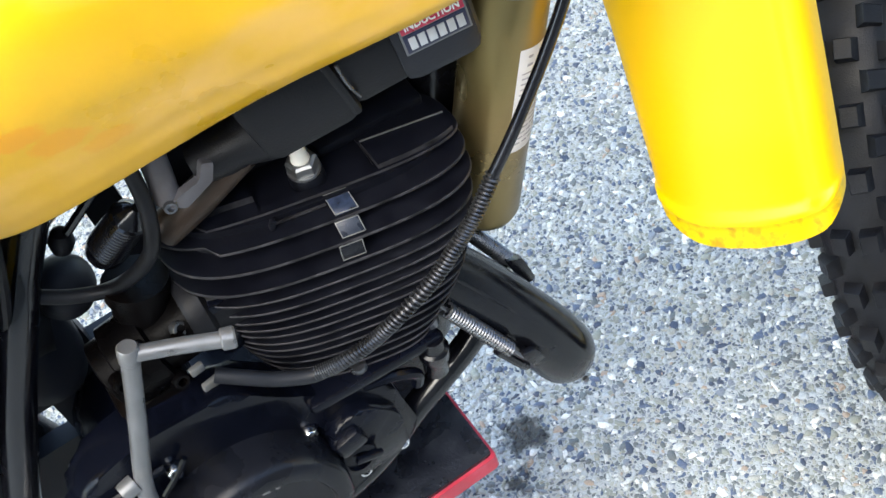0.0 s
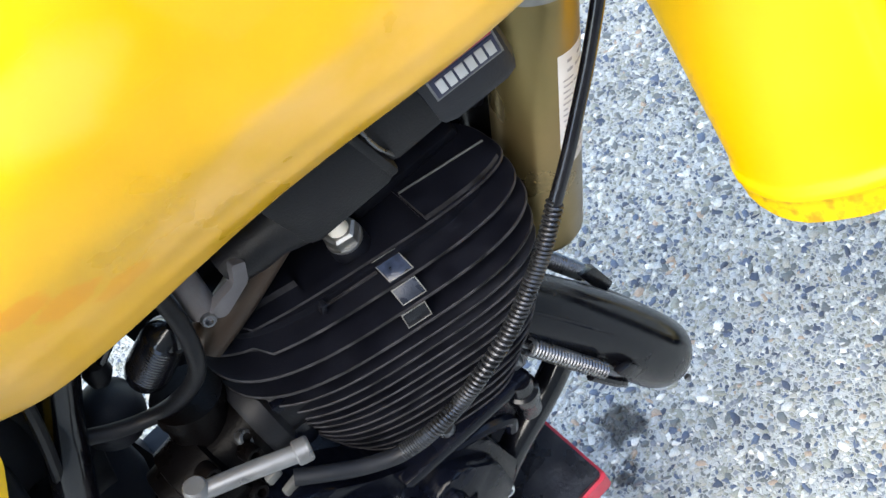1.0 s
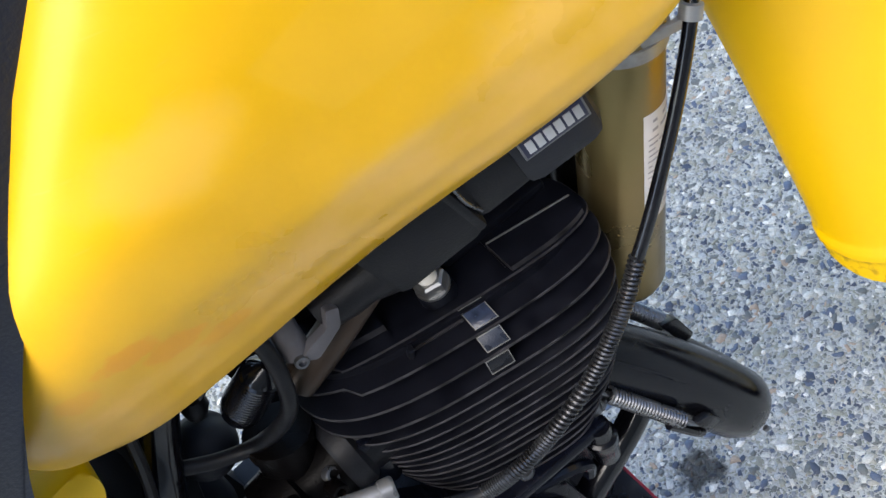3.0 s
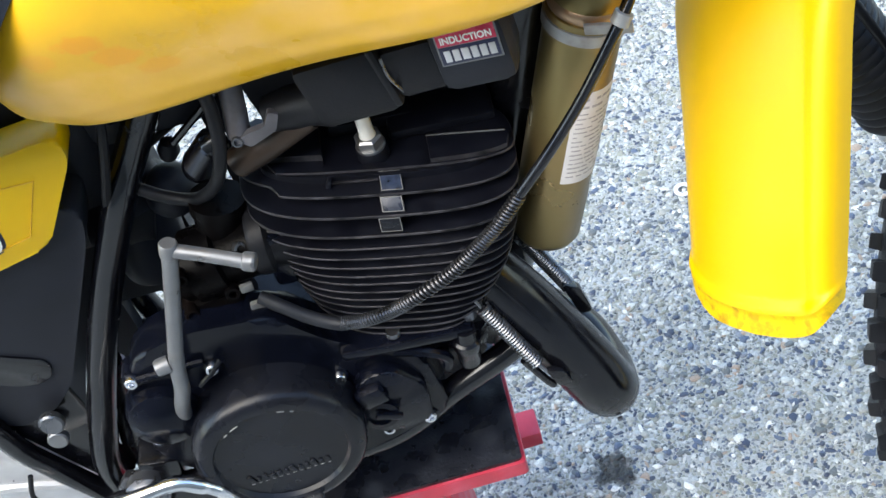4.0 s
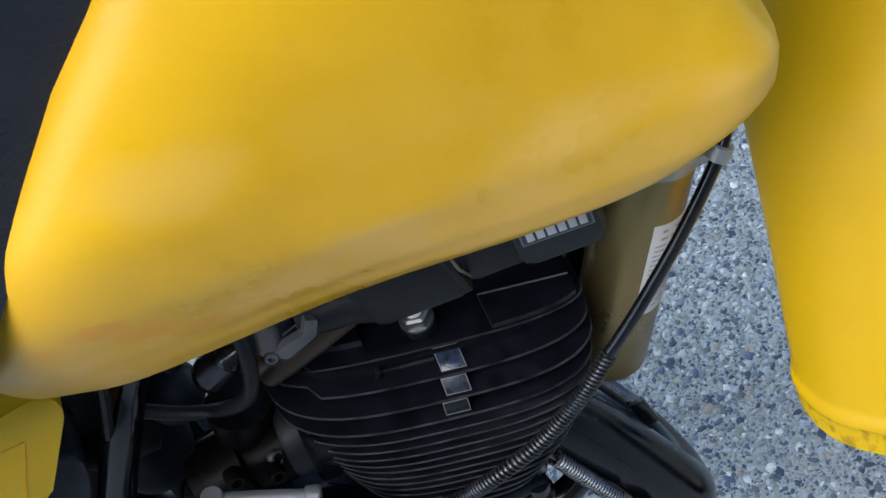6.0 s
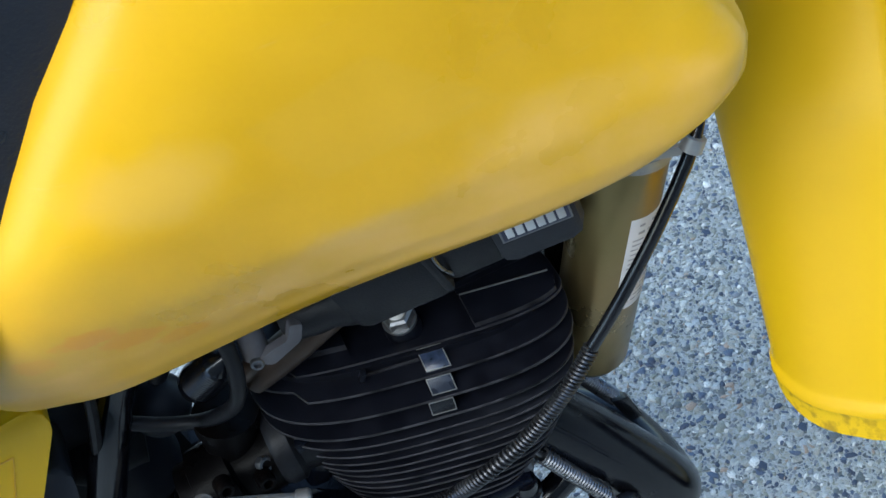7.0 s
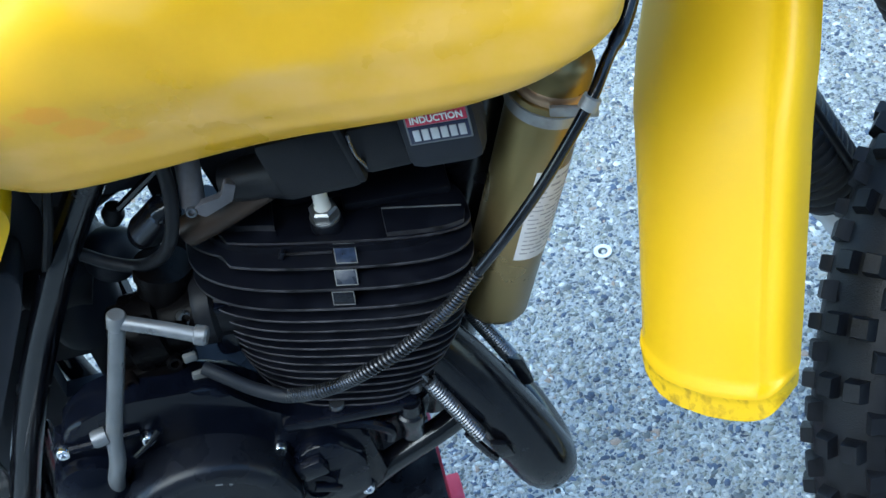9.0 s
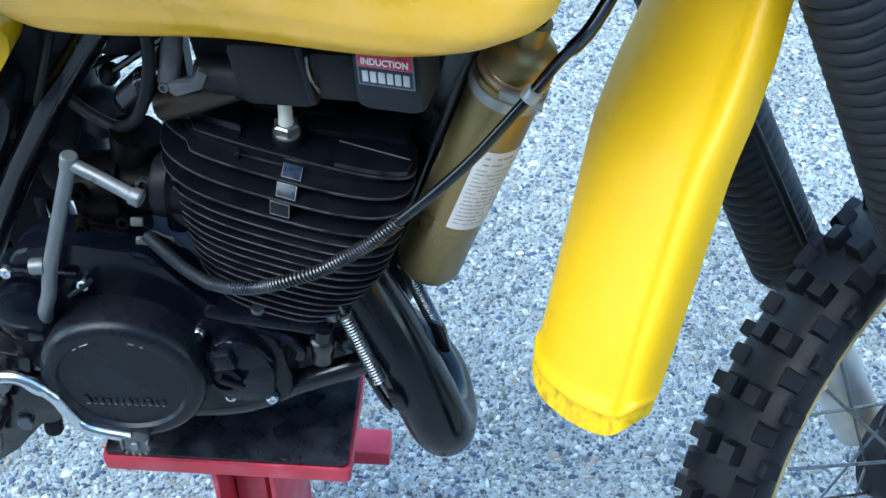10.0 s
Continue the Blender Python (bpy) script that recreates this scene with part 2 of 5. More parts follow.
ALLOY = material("pale_swingarm_alloy", (0.66, 0.66, 0.67), 0.38, 0.6, 0.12, 25, 500, 0.04, second=(0.30, 0.26, 0.22), second_scale=18, second_amount=0.5)
BAND = material("pale_clamp_alloy", (0.36, 0.36, 0.35), 0.42, 0.4, 0.2, 50, 700, 0.08, second=(0.22, 0.20, 0.18), second_scale=60, second_amount=0.6)
TAP_GREY = material("dull_grey_tap_casting", (0.13, 0.125, 0.135), 0.5, 0.2, 0.2, 50, 700, 0.1, spec=0.25, second=(0.075, 0.065, 0.062), second_scale=40, second_amount=0.6)
CLAMP = material("grey_clamp_alloy", (0.19, 0.187, 0.18), 0.5, 0.4, 0.2, 50, 700, 0.08)
BADGE_RED = material("red_badge_print", (0.45, 0.012, 0.05), 0.3, 0, 0.1, 80, 700, 0.0)
SQUARE = material("grey_blue_damper_rubber", (0.022, 0.027, 0.042), 0.3, 0, 0.4, 90, 800, 0.2)
SKY_TINT = material("sky_tinted_damper_rubber", (0.030, 0.042, 0.075), 0.14, 0, 0.5, 120, 800, 0.1, spec=1.0)
WHITE = material("white_print", (0.80, 0.80, 0.78), 0.4, 0, 0.04, 80, 700, 0.0)
ADDED_WALL = material("added_wall_grey", (0.20, 0.19, 0.18), 0.7, 0, 0.2, 3, 90, 0.2, spec=0.2)
ZINC = material("bright_zinc_plate", (0.80, 0.80, 0.82), 0.45, 0.2, 0.1, 60, 700, 0.03)
NAVY = material("dark_blue_print", (0.015, 0.018, 0.05), 0.4, 0, 0.05, 80, 700, 0.0)


# ---- mesh helpers ----
def part(name, bm, mat, parent, label="", flat=False):
    bmesh.ops.recalc_face_normals(bm, faces=bm.faces)
    me = bpy.data.meshes.new(name)
    bm.to_mesh(me)
    bm.free()
    me.materials.append(mat)
    if not flat:
        me.shade_smooth()
        me.set_sharp_from_angle(angle=radians(38))
    ob = new(name, me)
    ob.parent = parent
    if label:
        tagged(ob, label)
    return ob


def smooth_path(pts, steps=6):
    """Catmull-Rom through the points."""
    p = [Vector(q) for q in pts]
    p = [2 * p[0] - p[1], *p, 2 * p[-1] - p[-2]]
    out = []
    for a, b, c, d in zip(p, p[1:], p[2:], p[3:]):
        for k in range(steps):
            t = k / steps
            out.append(0.5 * (2 * b + (c - a) * t + (2 * a - 5 * b + 4 * c - d) * t * t + (3 * b - a - 3 * c + d) * t ** 3))
    return out + [p[-2]]


def frames_of(path):
    """A parallel frame (side, other) at each point of a path."""
    side = None
    out = []
    for k, q in enumerate(path):
        way = (path[min(k + 1, len(path) - 1)] - path[max(k - 1, 0)]).normalized()
        if side is None:
            side = way.orthogonal().normalized()
        side = (side - way * side.dot(way)).normalized()
        out.append((side, way.cross(side)))
    return out


def add_tube(bm, path, radius, n=12, close=True):
    """A tube along ready points; radius: a number, or a function of the share of the length."""
    rings = []
    for k, (q, (s, o)) in enumerate(zip(path, frames_of(path))):
        r = radius(k / (len(path) - 1)) if callable(radius) else radius
        rings.append([bm.verts.new(q + r * (math.cos(2 * math.pi * j / n) * s + math.sin(2 * math.pi * j / n) * o)) for j in range(n)])
    for a, b in zip(rings, rings[1:]):
        for j in range(n):
            bm.faces.new((a[j], a[(j + 1) % n], b[(j + 1) % n], b[j]))
    if close:
        bm.faces.new(rings[0])
        bm.faces.new(rings[-1])
    return bm


def tube(pts, radius, n=12, steps=6, bm=None):
    return add_tube(bm or bmesh.new(), smooth_path(pts, steps), radius, n)


def coil(pts, ring, wire, pitch, bm=None, n=5, steps=10):
    """A wound spring along a path."""
    path = smooth_path(pts, steps)
    length = sum((b - a).length for a, b in zip(path, path[1:]))
    turns, per = max(2, round(length / pitch)), 10
    fr = frames_of(path)
    out = []
    for k in range(turns * per + 1):
        t = k / (turns * per) * (len(path) - 1)
        i = min(int(t), len(path) - 2)
        q = path[i].lerp(path[i + 1], t - i)
        s, o = fr[i][0].lerp(fr[i + 1][0], t - i), fr[i][1].lerp(fr[i + 1][1], t - i)
        a = 2 * math.pi * k / per
        out.append(q + ring * (math.cos(a) * s + math.sin(a) * o))
    return add_tube(bm or bmesh.new(), out, wire, n)


def lathe(profile, origin, axis, n=32, bm=None):
    """Turn (distance along the axis, radius) pairs round an axis."""
    bm = bm or bmesh.new()
    origin, axis = Vector(origin), Vector(axis).normalized()
    s = axis.orthogonal().normalized()
    o = axis.cross(s)
    rings = []
    for d, r in profile:
        rings.append([bm.verts.new(origin + axis * d + r * (math.cos(2 * math.pi * j / n) * s + math.sin(2 * math.pi * j / n) * o)) for j in range(n)])
    for a, b in zip(rings, rings[1:]):
        for j in range(n):
            bm.faces.new((a[j], a[(j + 1) % n], b[(j + 1) % n], b[j]))
    bm.faces.new(rings[0])
    bm.faces.new(rings[-1])
    return bm


def rounded(pts, radius, n=4):
    """A closed outline with its corners rounded."""
    out = []
    for k, b in enumerate(pts):
        a, b, c = Vector(pts[k - 1]), Vector(b), Vector(pts[(k + 1) % len(pts)])
        r = min(radius, (a - b).length * 0.45, (c - b).length * 0.45)
        p, q = b + (a - b).normalized() * r, b + (c - b).normalized() * r
        for j in range(n + 1):
            t = j / n
            out.append((1 - t) ** 2 * p + 2 * t * (1 - t) * b + t * t * q)
    return out


def slab(outline, y0, y1, bevel=0.0, bm=None, m=None, segments=2, bulge=None):
    """An outline in x, z drawn out from y0 to y1, its rims bevelled; m places it."""
    own = bmesh.new()
    a = [own.verts.new((q[0], y0, q[1])) for q in outline]
    b = [own.verts.new((q[0], y1, q[1])) for q in outline]
    k = len(a)
    own.faces.new(a)
    own.faces.new(b[::-1])
    for j in range(k):
        own.faces.new((a[j], a[(j + 1) % k], b[(j + 1) % k], b[j]))
    if bevel:
        rim = [e for e in own.edges if abs(e.verts[0].co.y - e.verts[1].co.y) < 1e-6]
        bmesh.ops.bevel(own, geom=rim, offset=bevel, segments=segments, profile=0.5, affect="EDGES", clamp_overlap=True)
    if m is not None:
        own.transform(m)
    if bm is None:
        return own
    me = bpy.data.meshes.new("x")
    own.to_mesh(me)
    own.free()
    bm.from_mesh(me)
    bpy.data.meshes.remove(me)
    return bm


def block(centre, size, bevel=0.003, turn=(0, 0, 0), bm=None):
    """A bevelled box."""
    own = bmesh.new()
    bmesh.ops.create_cube(own, size=1.0)
    own.transform(Matrix.Diagonal((*size, 1)))
    if bevel:
        bmesh.ops.bevel(own, geom=own.edges[:], offset=bevel, segments=2, profile=0.5, affect="EDGES", clamp_overlap=True)
    own.transform(pose(*centre, *turn))
    if bm is None:
        return own
    me = bpy.data.meshes.new("x")
    own.to_mesh(me)
    own.free()
    bm.from_mesh(me)
    bpy.data.meshes.remove(me)
    return bm


def bolt(centre, axis, r=0.006, h=0.006, socket=True):
    """A socket-head screw."""
    prof = [(0, r), (h * 0.8, r), (h, r * 0.85)]
    if socket:
        prof += [(h, r * 0.55), (h * 0.4, r * 0.5), (h * 0.4, 0.0003)]
    else:
        prof += [(h, 0.0003)]
    return lathe(prof, centre, axis, 14)


def layers(rows, n_corner=5):
    """A skin over horizontal outlines: rows of (z, outline); all outlines hold the same count of points."""
    bm = bmesh.new()
    rings = [[bm.verts.new((q[0], q[1], q[2] if len(q) > 2 else z)) for q in ring] for z, ring in rows]
    for a, b in zip(rings, rings[1:]):
        for j in range(len(a)):
            bm.faces.new((a[j], a[(j + 1) % len(a)], b[(j + 1) % len(a)], b[j]))
    bm.faces.new(rings[0][::-1])
    bm.faces.new(rings[-1])
    return bm


def interp(x, xs, ys):
    return float(np.interp(x, xs, ys))


# ---- ground ----
def stone_ramp(n):
    ramp = n.new("ShaderNodeValToRGB")
    e = ramp.color_ramp.elements
    e[0].position, e[0].color = 0.0, (0.042, 0.058, 0.095, 1)
    e[1].position, e[1].color = 0.97, (0.33, 0.26, 0.20, 1)
    for at, c in ((0.08, (0.075, 0.105, 0.165, 1)), (0.18, (0.115, 0.130, 0.135, 1)), (0.30, (0.18, 0.205, 0.235, 1)), (0.42, (0.235, 0.25, 0.215, 1)), (0.53, (0.33, 0.335, 0.30, 1)), (0.65, (0.38, 0.41, 0.42, 1)), (0.80, (0.50, 0.52, 0.495, 1)), (0.92, (0.68, 0.69, 0.66, 1))):
        x = e.new(at)
        x.color = c
    ramp.color_ramp.interpolation = "CONSTANT"
    return ramp


def spilt_oil(n, l, co, colour_out, b):
    """Two old oil marks, dark in the middle with ragged rims, and broad faint dirt."""
    wob = n.new("ShaderNodeTexNoise")
    wob.inputs["Scale"].default_value, wob.inputs["Detail"].default_value = 60, 5
    l.new(co, wob.inputs["Vector"])
    rims = []
    for x, y, grow in ((0.128, 0.128, 0.0), (0.088, 0.083, 0.012)):
        off, size, sub, rim = n.new("ShaderNodeVectorMath"), n.new("ShaderNodeVectorMath"), n.new("ShaderNodeMath"), n.new("ShaderNodeMapRange")
        off.operation, size.operation, sub.operation = "SUBTRACT", "LENGTH", "MULTIPLY_ADD"
        off.inputs[1].default_value = (x, y, 0.0)
        l.new(co, off.inputs[0])
        l.new(off.outputs[0], size.inputs[0])
        sub.inputs[1].default_value = 0.055
        l.new(wob.outputs[0], sub.inputs[0])
        l.new(size.outputs["Value"], sub.inputs[2])
        rim.inputs[1].default_value, rim.inputs[2].default_value, rim.inputs[3].default_value, rim.inputs[4].default_value = 0.047 - grow, 0.060 - grow, 0.16, 1.0
        l.new(sub.outputs[0], rim.inputs[0])
        rims.append(rim.outputs[0])
    rim = n.new("ShaderNodeMath")
    rim.operation = "MULTIPLY"
    l.new(rims[0], rim.inputs[0])
    l.new(rims[1], rim.inputs[1])
    dirt, dr, both = n.new("ShaderNodeTexNoise"), n.new("ShaderNodeMapRange"), n.new("ShaderNodeMath")
    dirt.inputs["Scale"].default_value, dirt.inputs["Detail"].default_value = 5.0, 6
    l.new(co, dirt.inputs["Vector"])
    dr.inputs[1].default_value, dr.inputs[2].default_value, dr.inputs[3].default_value, dr.inputs[4].default_value = 0.3, 0.7, 0.84, 1.08
    l.new(dirt.outputs[0], dr.inputs[0])
    both.operation = "MULTIPLY"
    l.new(rim.outputs[0], both.inputs[0])
    l.new(dr.outputs[0], both.inputs[1])
    mul = n.new("ShaderNodeMix")
    mul.data_type, mul.blend_type = "RGBA", "MULTIPLY"
    mul.inputs[0].default_value = 1
    l.new(colour_out, mul.inputs[6])
    l.new(both.outputs[0], mul.inputs[7])
    l.new(mul.outputs[2], b.inputs["Base Color"])


def ground_material():
    m = bpy.data.materials.new("exposed_aggregate_concrete")
    m.use_nodes = True
    n, l = m.node_tree.nodes, m.node_tree.links
    b = n["Principled BSDF"]
    b.inputs["Roughness"].default_value = 0.75
    co = n.new("ShaderNodeNewGeometry").outputs["Position"]
    wob, add = n.new("ShaderNodeTexNoise"), n.new("ShaderNodeVectorMath")
    wob.inputs["Scale"].default_value = 160
    l.new(co, wob.inputs["Vector"])
    add.operation = "MULTIPLY_ADD"
    add.inputs[1].default_value = (0.006, 0.006, 0.006)
    l.new(wob.outputs["Color"], add.inputs[0])
    l.new(co, add.inputs[2])
    vor, edge = n.new("ShaderNodeTexVoronoi"), n.new("ShaderNodeTexVoronoi")
    edge.feature = "DISTANCE_TO_EDGE"
    for v in (vor, edge):
        v.inputs["Scale"].default_value = 190
        l.new(add.outputs[0], v.inputs["Vector"])
    ramp = stone_ramp(n)
    l.new(vor.outputs["Color"], ramp.inputs[0])
    mask = n.new("ShaderNodeMapRange")
    mask.inputs[1].default_value, mask.inputs[2].default_value = 0.08, 0.16
    l.new(edge.outputs["Distance"], mask.inputs[0])
    mix = n.new("ShaderNodeMix")
    mix.data_type = "RGBA"
    mix.inputs[6].default_value = (0.36, 0.385, 0.375, 1)
    l.new(mask.outputs[0], mix.inputs[0])
    l.new(ramp.outputs[0], mix.inputs[7])
    spilt_oil(n, l, co, mix.outputs[2], b)
    bp = n.new("ShaderNodeBump")
    bp.inputs["Strength"].default_value, bp.inputs["Distance"].default_value = 0.7, 0.003
    l.new(mask.outputs[0], bp.inputs["Height"])
    l.new(bp.outputs[0], b.inputs["Normal"])
    return m


def pebble_material():
    m = bpy.data.materials.new("washed_pebbles")
    m.use_nodes = True
    n, l = m.node_tree.nodes, m.node_tree.links
    b = n["Principled BSDF"]
    b.inputs["Roughness"].default_value = 0.5
    geo = n.new("ShaderNodeNewGeometry")
    ramp, grain, gr, mul = stone_ramp(n), n.new("ShaderNodeTexNoise"), n.new("ShaderNodeMapRange"), n.new("ShaderNodeMix")
    l.new(geo.outputs["Random Per Island"], ramp.inputs[0])
    grain.inputs["Scale"].default_value, grain.inputs["Detail"].default_value = 600, 3
    l.new(geo.outputs["Position"], grain.inputs["Vector"])
    gr.inputs[1].default_value, gr.inputs[2].default_value, gr.inputs[3].default_value, gr.inputs[4].default_value = 0.3, 0.7, 0.75, 1.2
    l.new(grain.outputs[0], gr.inputs[0])
    mul.data_type, mul.blend_type = "RGBA", "MULTIPLY"
    mul.inputs[0].default_value = 1
    l.new(ramp.outputs[0], mul.inputs[6])
    l.new(gr.outputs[0], mul.inputs[7])
    spilt_oil(n, l, geo.outputs["Position"], mul.outputs[2], b)
    return m


bm = bmesh.new()
bmesh.ops.create_grid(bm, x_segments=2, y_segments=2, size=400)
tagged(part("ground", bm, ground_material(), None, flat=True), "exposed aggregate concrete driveway of grey and buff pebbles", "driveway", kind="structure")


def pebbles(x0, x1, y0, y1, step):
    """Low rounded stones set in the concrete, too many to count."""
    rng = np.random.default_rng(5)
    gx, gy = np.meshgrid(np.arange(x0, x1, step), np.arange(y0, y1, step * 0.87))
    gx[1::2] += step / 2
    cx = (gx + rng.uniform(-0.42, 0.42, gx.shape) * step).ravel()
    cy = (gy + rng.uniform(-0.32, 0.32, gx.shape) * step).ravel()
    k, n = len(cx), 6
    a = rng.uniform(0, 6.28, (k, 1)) + np.arange(n)[None] * 2 * math.pi / n
    size = step * np.clip(rng.lognormal(-0.80, 0.45, (k, 1)), 0.14, 1.0)
    long, turn = rng.uniform(0.32, 0.95, (k, 1)), rng.uniform(0, 3.14, (k, 1))
    r = size * rng.uniform(0.50, 1.38, (k, n))
    u, v = r * np.cos(a), r * np.sin(a) * long
    ox, oy = u * np.cos(turn) - v * np.sin(turn), u * np.sin(turn) + v * np.cos(turn)
    high = rng.uniform(0.0004, 0.0019, (k, 1))
    low = np.stack([cx[:, None] + ox, cy[:, None] + oy, np.full((k, n), -0.0004)], -1)
    mid = np.stack([cx[:, None] + 0.86 * ox, cy[:, None] + 0.86 * oy, np.repeat(high * 0.94, n, 1)], -1)
    top = np.stack([cx, cy, high[:, 0]], -1)[:, None]
    verts = np.concatenate([low, mid, top], 1).reshape(-1, 3)
    base = np.arange(k)[:, None] * (2 * n + 1)
    j, jn = np.arange(n), (np.arange(n) + 1) % n
    quads = np.stack([base + j, base + jn, base + n + jn, base + n + j], -1).reshape(-1, 4)
    tris = np.stack([base + n + j, base + n + jn, base + 2 * n + 0 * j], -1).reshape(-1, 3)
    me = bpy.data.meshes.new("pebbles")
    me.from_pydata(verts.tolist(), [], quads.tolist() + tris.tolist())
    me.shade_smooth()
    me.materials.append(pebble_material())
    return new("pebbles", me)


tagged(pebbles(-0.7, 1.1, -0.2, 1.35, 0.0078), "small grey, white and buff stones showing in the concrete", "pebbles", kind="stuff")

# ---- unseen wall added behind the camera to keep low sky off the engine side ----
added_wall = part("added_wall", block((0, -3.1, 1.7), (14, 0.2, 3.4), 0.01), ADDED_WALL, None)
tagged(added_wall, "plain grey wall added unseen behind the camera to block low sky", "wall", kind="structure")

# ---- motorcycle ----
bike = tagged(new("motorcycle"), "yellow off-road motorcycle with black engine standing on a red lift stand", "motorcycle")


def lettering(text, size, mat, parent, m, name="lettering", wide=1.0, fat=0.0, deep=0.0004, label=""):
    """Raised flat lettering in the built-in font, in the x, y plane of m."""
    cu = bpy.data.curves.new(name, "FONT")
    cu.body, cu.size, cu.align_x, cu.align_y, cu.extrude, cu.offset, cu.resolution_u = text, size, "CENTER", "CENTER", deep, fat, 3
    ob = bpy.data.objects.new(name, cu)
    scene.collection.objects.link(ob)
    me = bpy.data.meshes.new_from_object(ob.evaluated_get(bpy.context.evaluated_depsgraph_get()))
    bpy.data.objects.remove(ob)
    bpy.data.curves.remove(cu)
    me.transform(m @ Matrix.Diagonal((wide, 1, 1, 1)))
    me.materials.clear()
    me.materials.append(mat)
    ob = new(name, me)
    ob.parent = parent
    if label:
        tagged(ob, label)
    return ob


SIDE = pose(0, 0, 0, 90, 0, 0)

# fuel tank: outlines at rising heights
TANK_Z = (0.899, 0.903, 0.907, 0.914, 0.930, 0.950, 0.965, 0.990, 1.040, 1.110, 1.170, 1.240)
TANK_R = (-0.03, -0.09, -0.135, -0.191, -0.220, -0.2265, -0.220, -0.199, -0.158, -0.082, -0.022, 0.040)
TANK_F = (0.05, 0.080, 0.110, 0.141, 0.174, 0.2015, 0.2135, 0.2185, 0.198, 0.166, 0.127, 0.091)
TANK_W = (0.060, 0.075, 0.088, 0.099, 0.108, 0.113, 0.115, 0.118, 0.118, 0.109, 0.093, 0.068)


def tank_ring(z):
    """Wider and higher in front, tucked in behind."""
    low = min(1.0, max(0.0, (1.0 - z) / 0.1))
    flare = 0.10 + 0.26 * min(1.0, max(0.0, (1.04 - z) / 0.12))
    xr, xf, w = interp(z, TANK_Z, TANK_R), interp(z, TANK_Z, TANK_F), interp(z, TANK_Z, TANK_W)
    nose = min(0.035, max(0.0, (z - 0.965) * 0.30))
    mid = 0.5 * (xr + xf)
    k = low
    half = [(xr, -0.0), (xr + 0.001, -w * (0.42 + 0.03 * k)), (xr + 0.007 - 0.001 * k, -w * (0.68 + 0.08 * k)), (xr + 0.028 - 0.004 * k, -w * (0.87 + 0.08 * k)), (xr + 0.075 - 0.015 * k, -w * (0.975 + 0.025 * k)), (mid + 0.01, -w * 1.0), (xf - 0.06, -w * 0.985), (xf - 0.016, -w * 0.935), (xf, -w * 0.80), (xf + nose * 0.6, -w * 0.42), (xf + nose, 0.0)]
    tuck = 0.22 * low
    s = smooth_path([(x, y * (1 + (flare + (tuck if x < 0 else 0)) * x / 0.2), 0) for x, y in half], 4)
    for q in s:
        q.y += 0.010 * math.exp(-((q.x + 0.02) / 0.085) ** 2) * min(1.0, max(0.0, (0.99 - z) / 0.05)) * min(1.0, -q.y / 0.06)
    ring = [(q.x, min(q.y, 0), z - 0.007 + (0.22 if q.x < 0 else 0.12) * q.x * low) for q in s]
    return ring + [(x, -y, h) for x, y, h in ring[-2:0:-1]]


zs = [z for a, b in zip(TANK_Z, TANK_Z[1:]) for z in np.linspace(a, b, 5, endpoint=False)] + [TANK_Z[-1]]
tank = part("fuel_tank", layers([(z, tank_ring(z)) for z in zs]), YELLOW, bike, "aged yellow plastic fuel tank with hazy patches and a light-painted lower belt")
bmesh_smooth = tank.modifiers.new("soften", "SMOOTH")
bmesh_smooth.factor, bmesh_smooth.iterations = 0.5, 6

# seat
out = rounded([(-0.62, 0.915), (-0.30, 0.905), (-0.222, 0.912), (-0.205, 0.950), (-0.181, 0.984), (-0.154, 1.012), (-0.114, 1.050), (-0.080, 1.093), (-0.020, 1.160), (0.040, 1.220), (-0.02, 1.245), (-0.09, 1.160), (-0.17, 1.098), (-0.25, 1.062), (-0.62, 1.050)], 0.02)
seat_bm = slab(out, -0.095, 0.095, 0.024, segments=6)
for v in seat_bm.verts:
    v.co.y *= 1.0 - 0.25 * min(1.0, max(0.0, (v.co.z - 0.975) / 0.10)) * min(1.0, max(0.0, (v.co.x + 0.26) / 0.08))
seat = part("seat", seat_bm, VINYL, bike, "black grained vinyl seat")
part("seam", tube([(-0.60, -0.0785, 1.0455), (-0.30, -0.0785, 1.0525), (-0.26, -0.0785, 1.0565), (-0.225, -0.0705, 1.0645), (-0.18, -0.059, 1.0845), (-0.10, -0.0587, 1.144)], 0.0012, 6), RUBBER, seat)

# side number panel with raised border and digits
panel_out = [(-0.56, 0.835), (-0.331, 0.826), (-0.217, 0.837), (-0.216, 0.814), (-0.269, 0.734), (-0.385, 0.707), (-0.56, 0.668)]
side_panel = part("side_panel", slab(rounded(panel_out, 0.012), 0.0, 0.035, 0.003), PANEL_Y, bike, "yellow plastic side number panel")
ring = [Vector((x, -0.0004, z)) for x, z in ((-0.54, 0.815), (-0.338, 0.806), (-0.250, 0.803), (-0.278, 0.750), (-0.389, 0.723), (-0.54, 0.69))]
part("border", add_tube(bmesh.new(), ring + ring[:1], 0.0007, 6), YELLOW, side_panel)


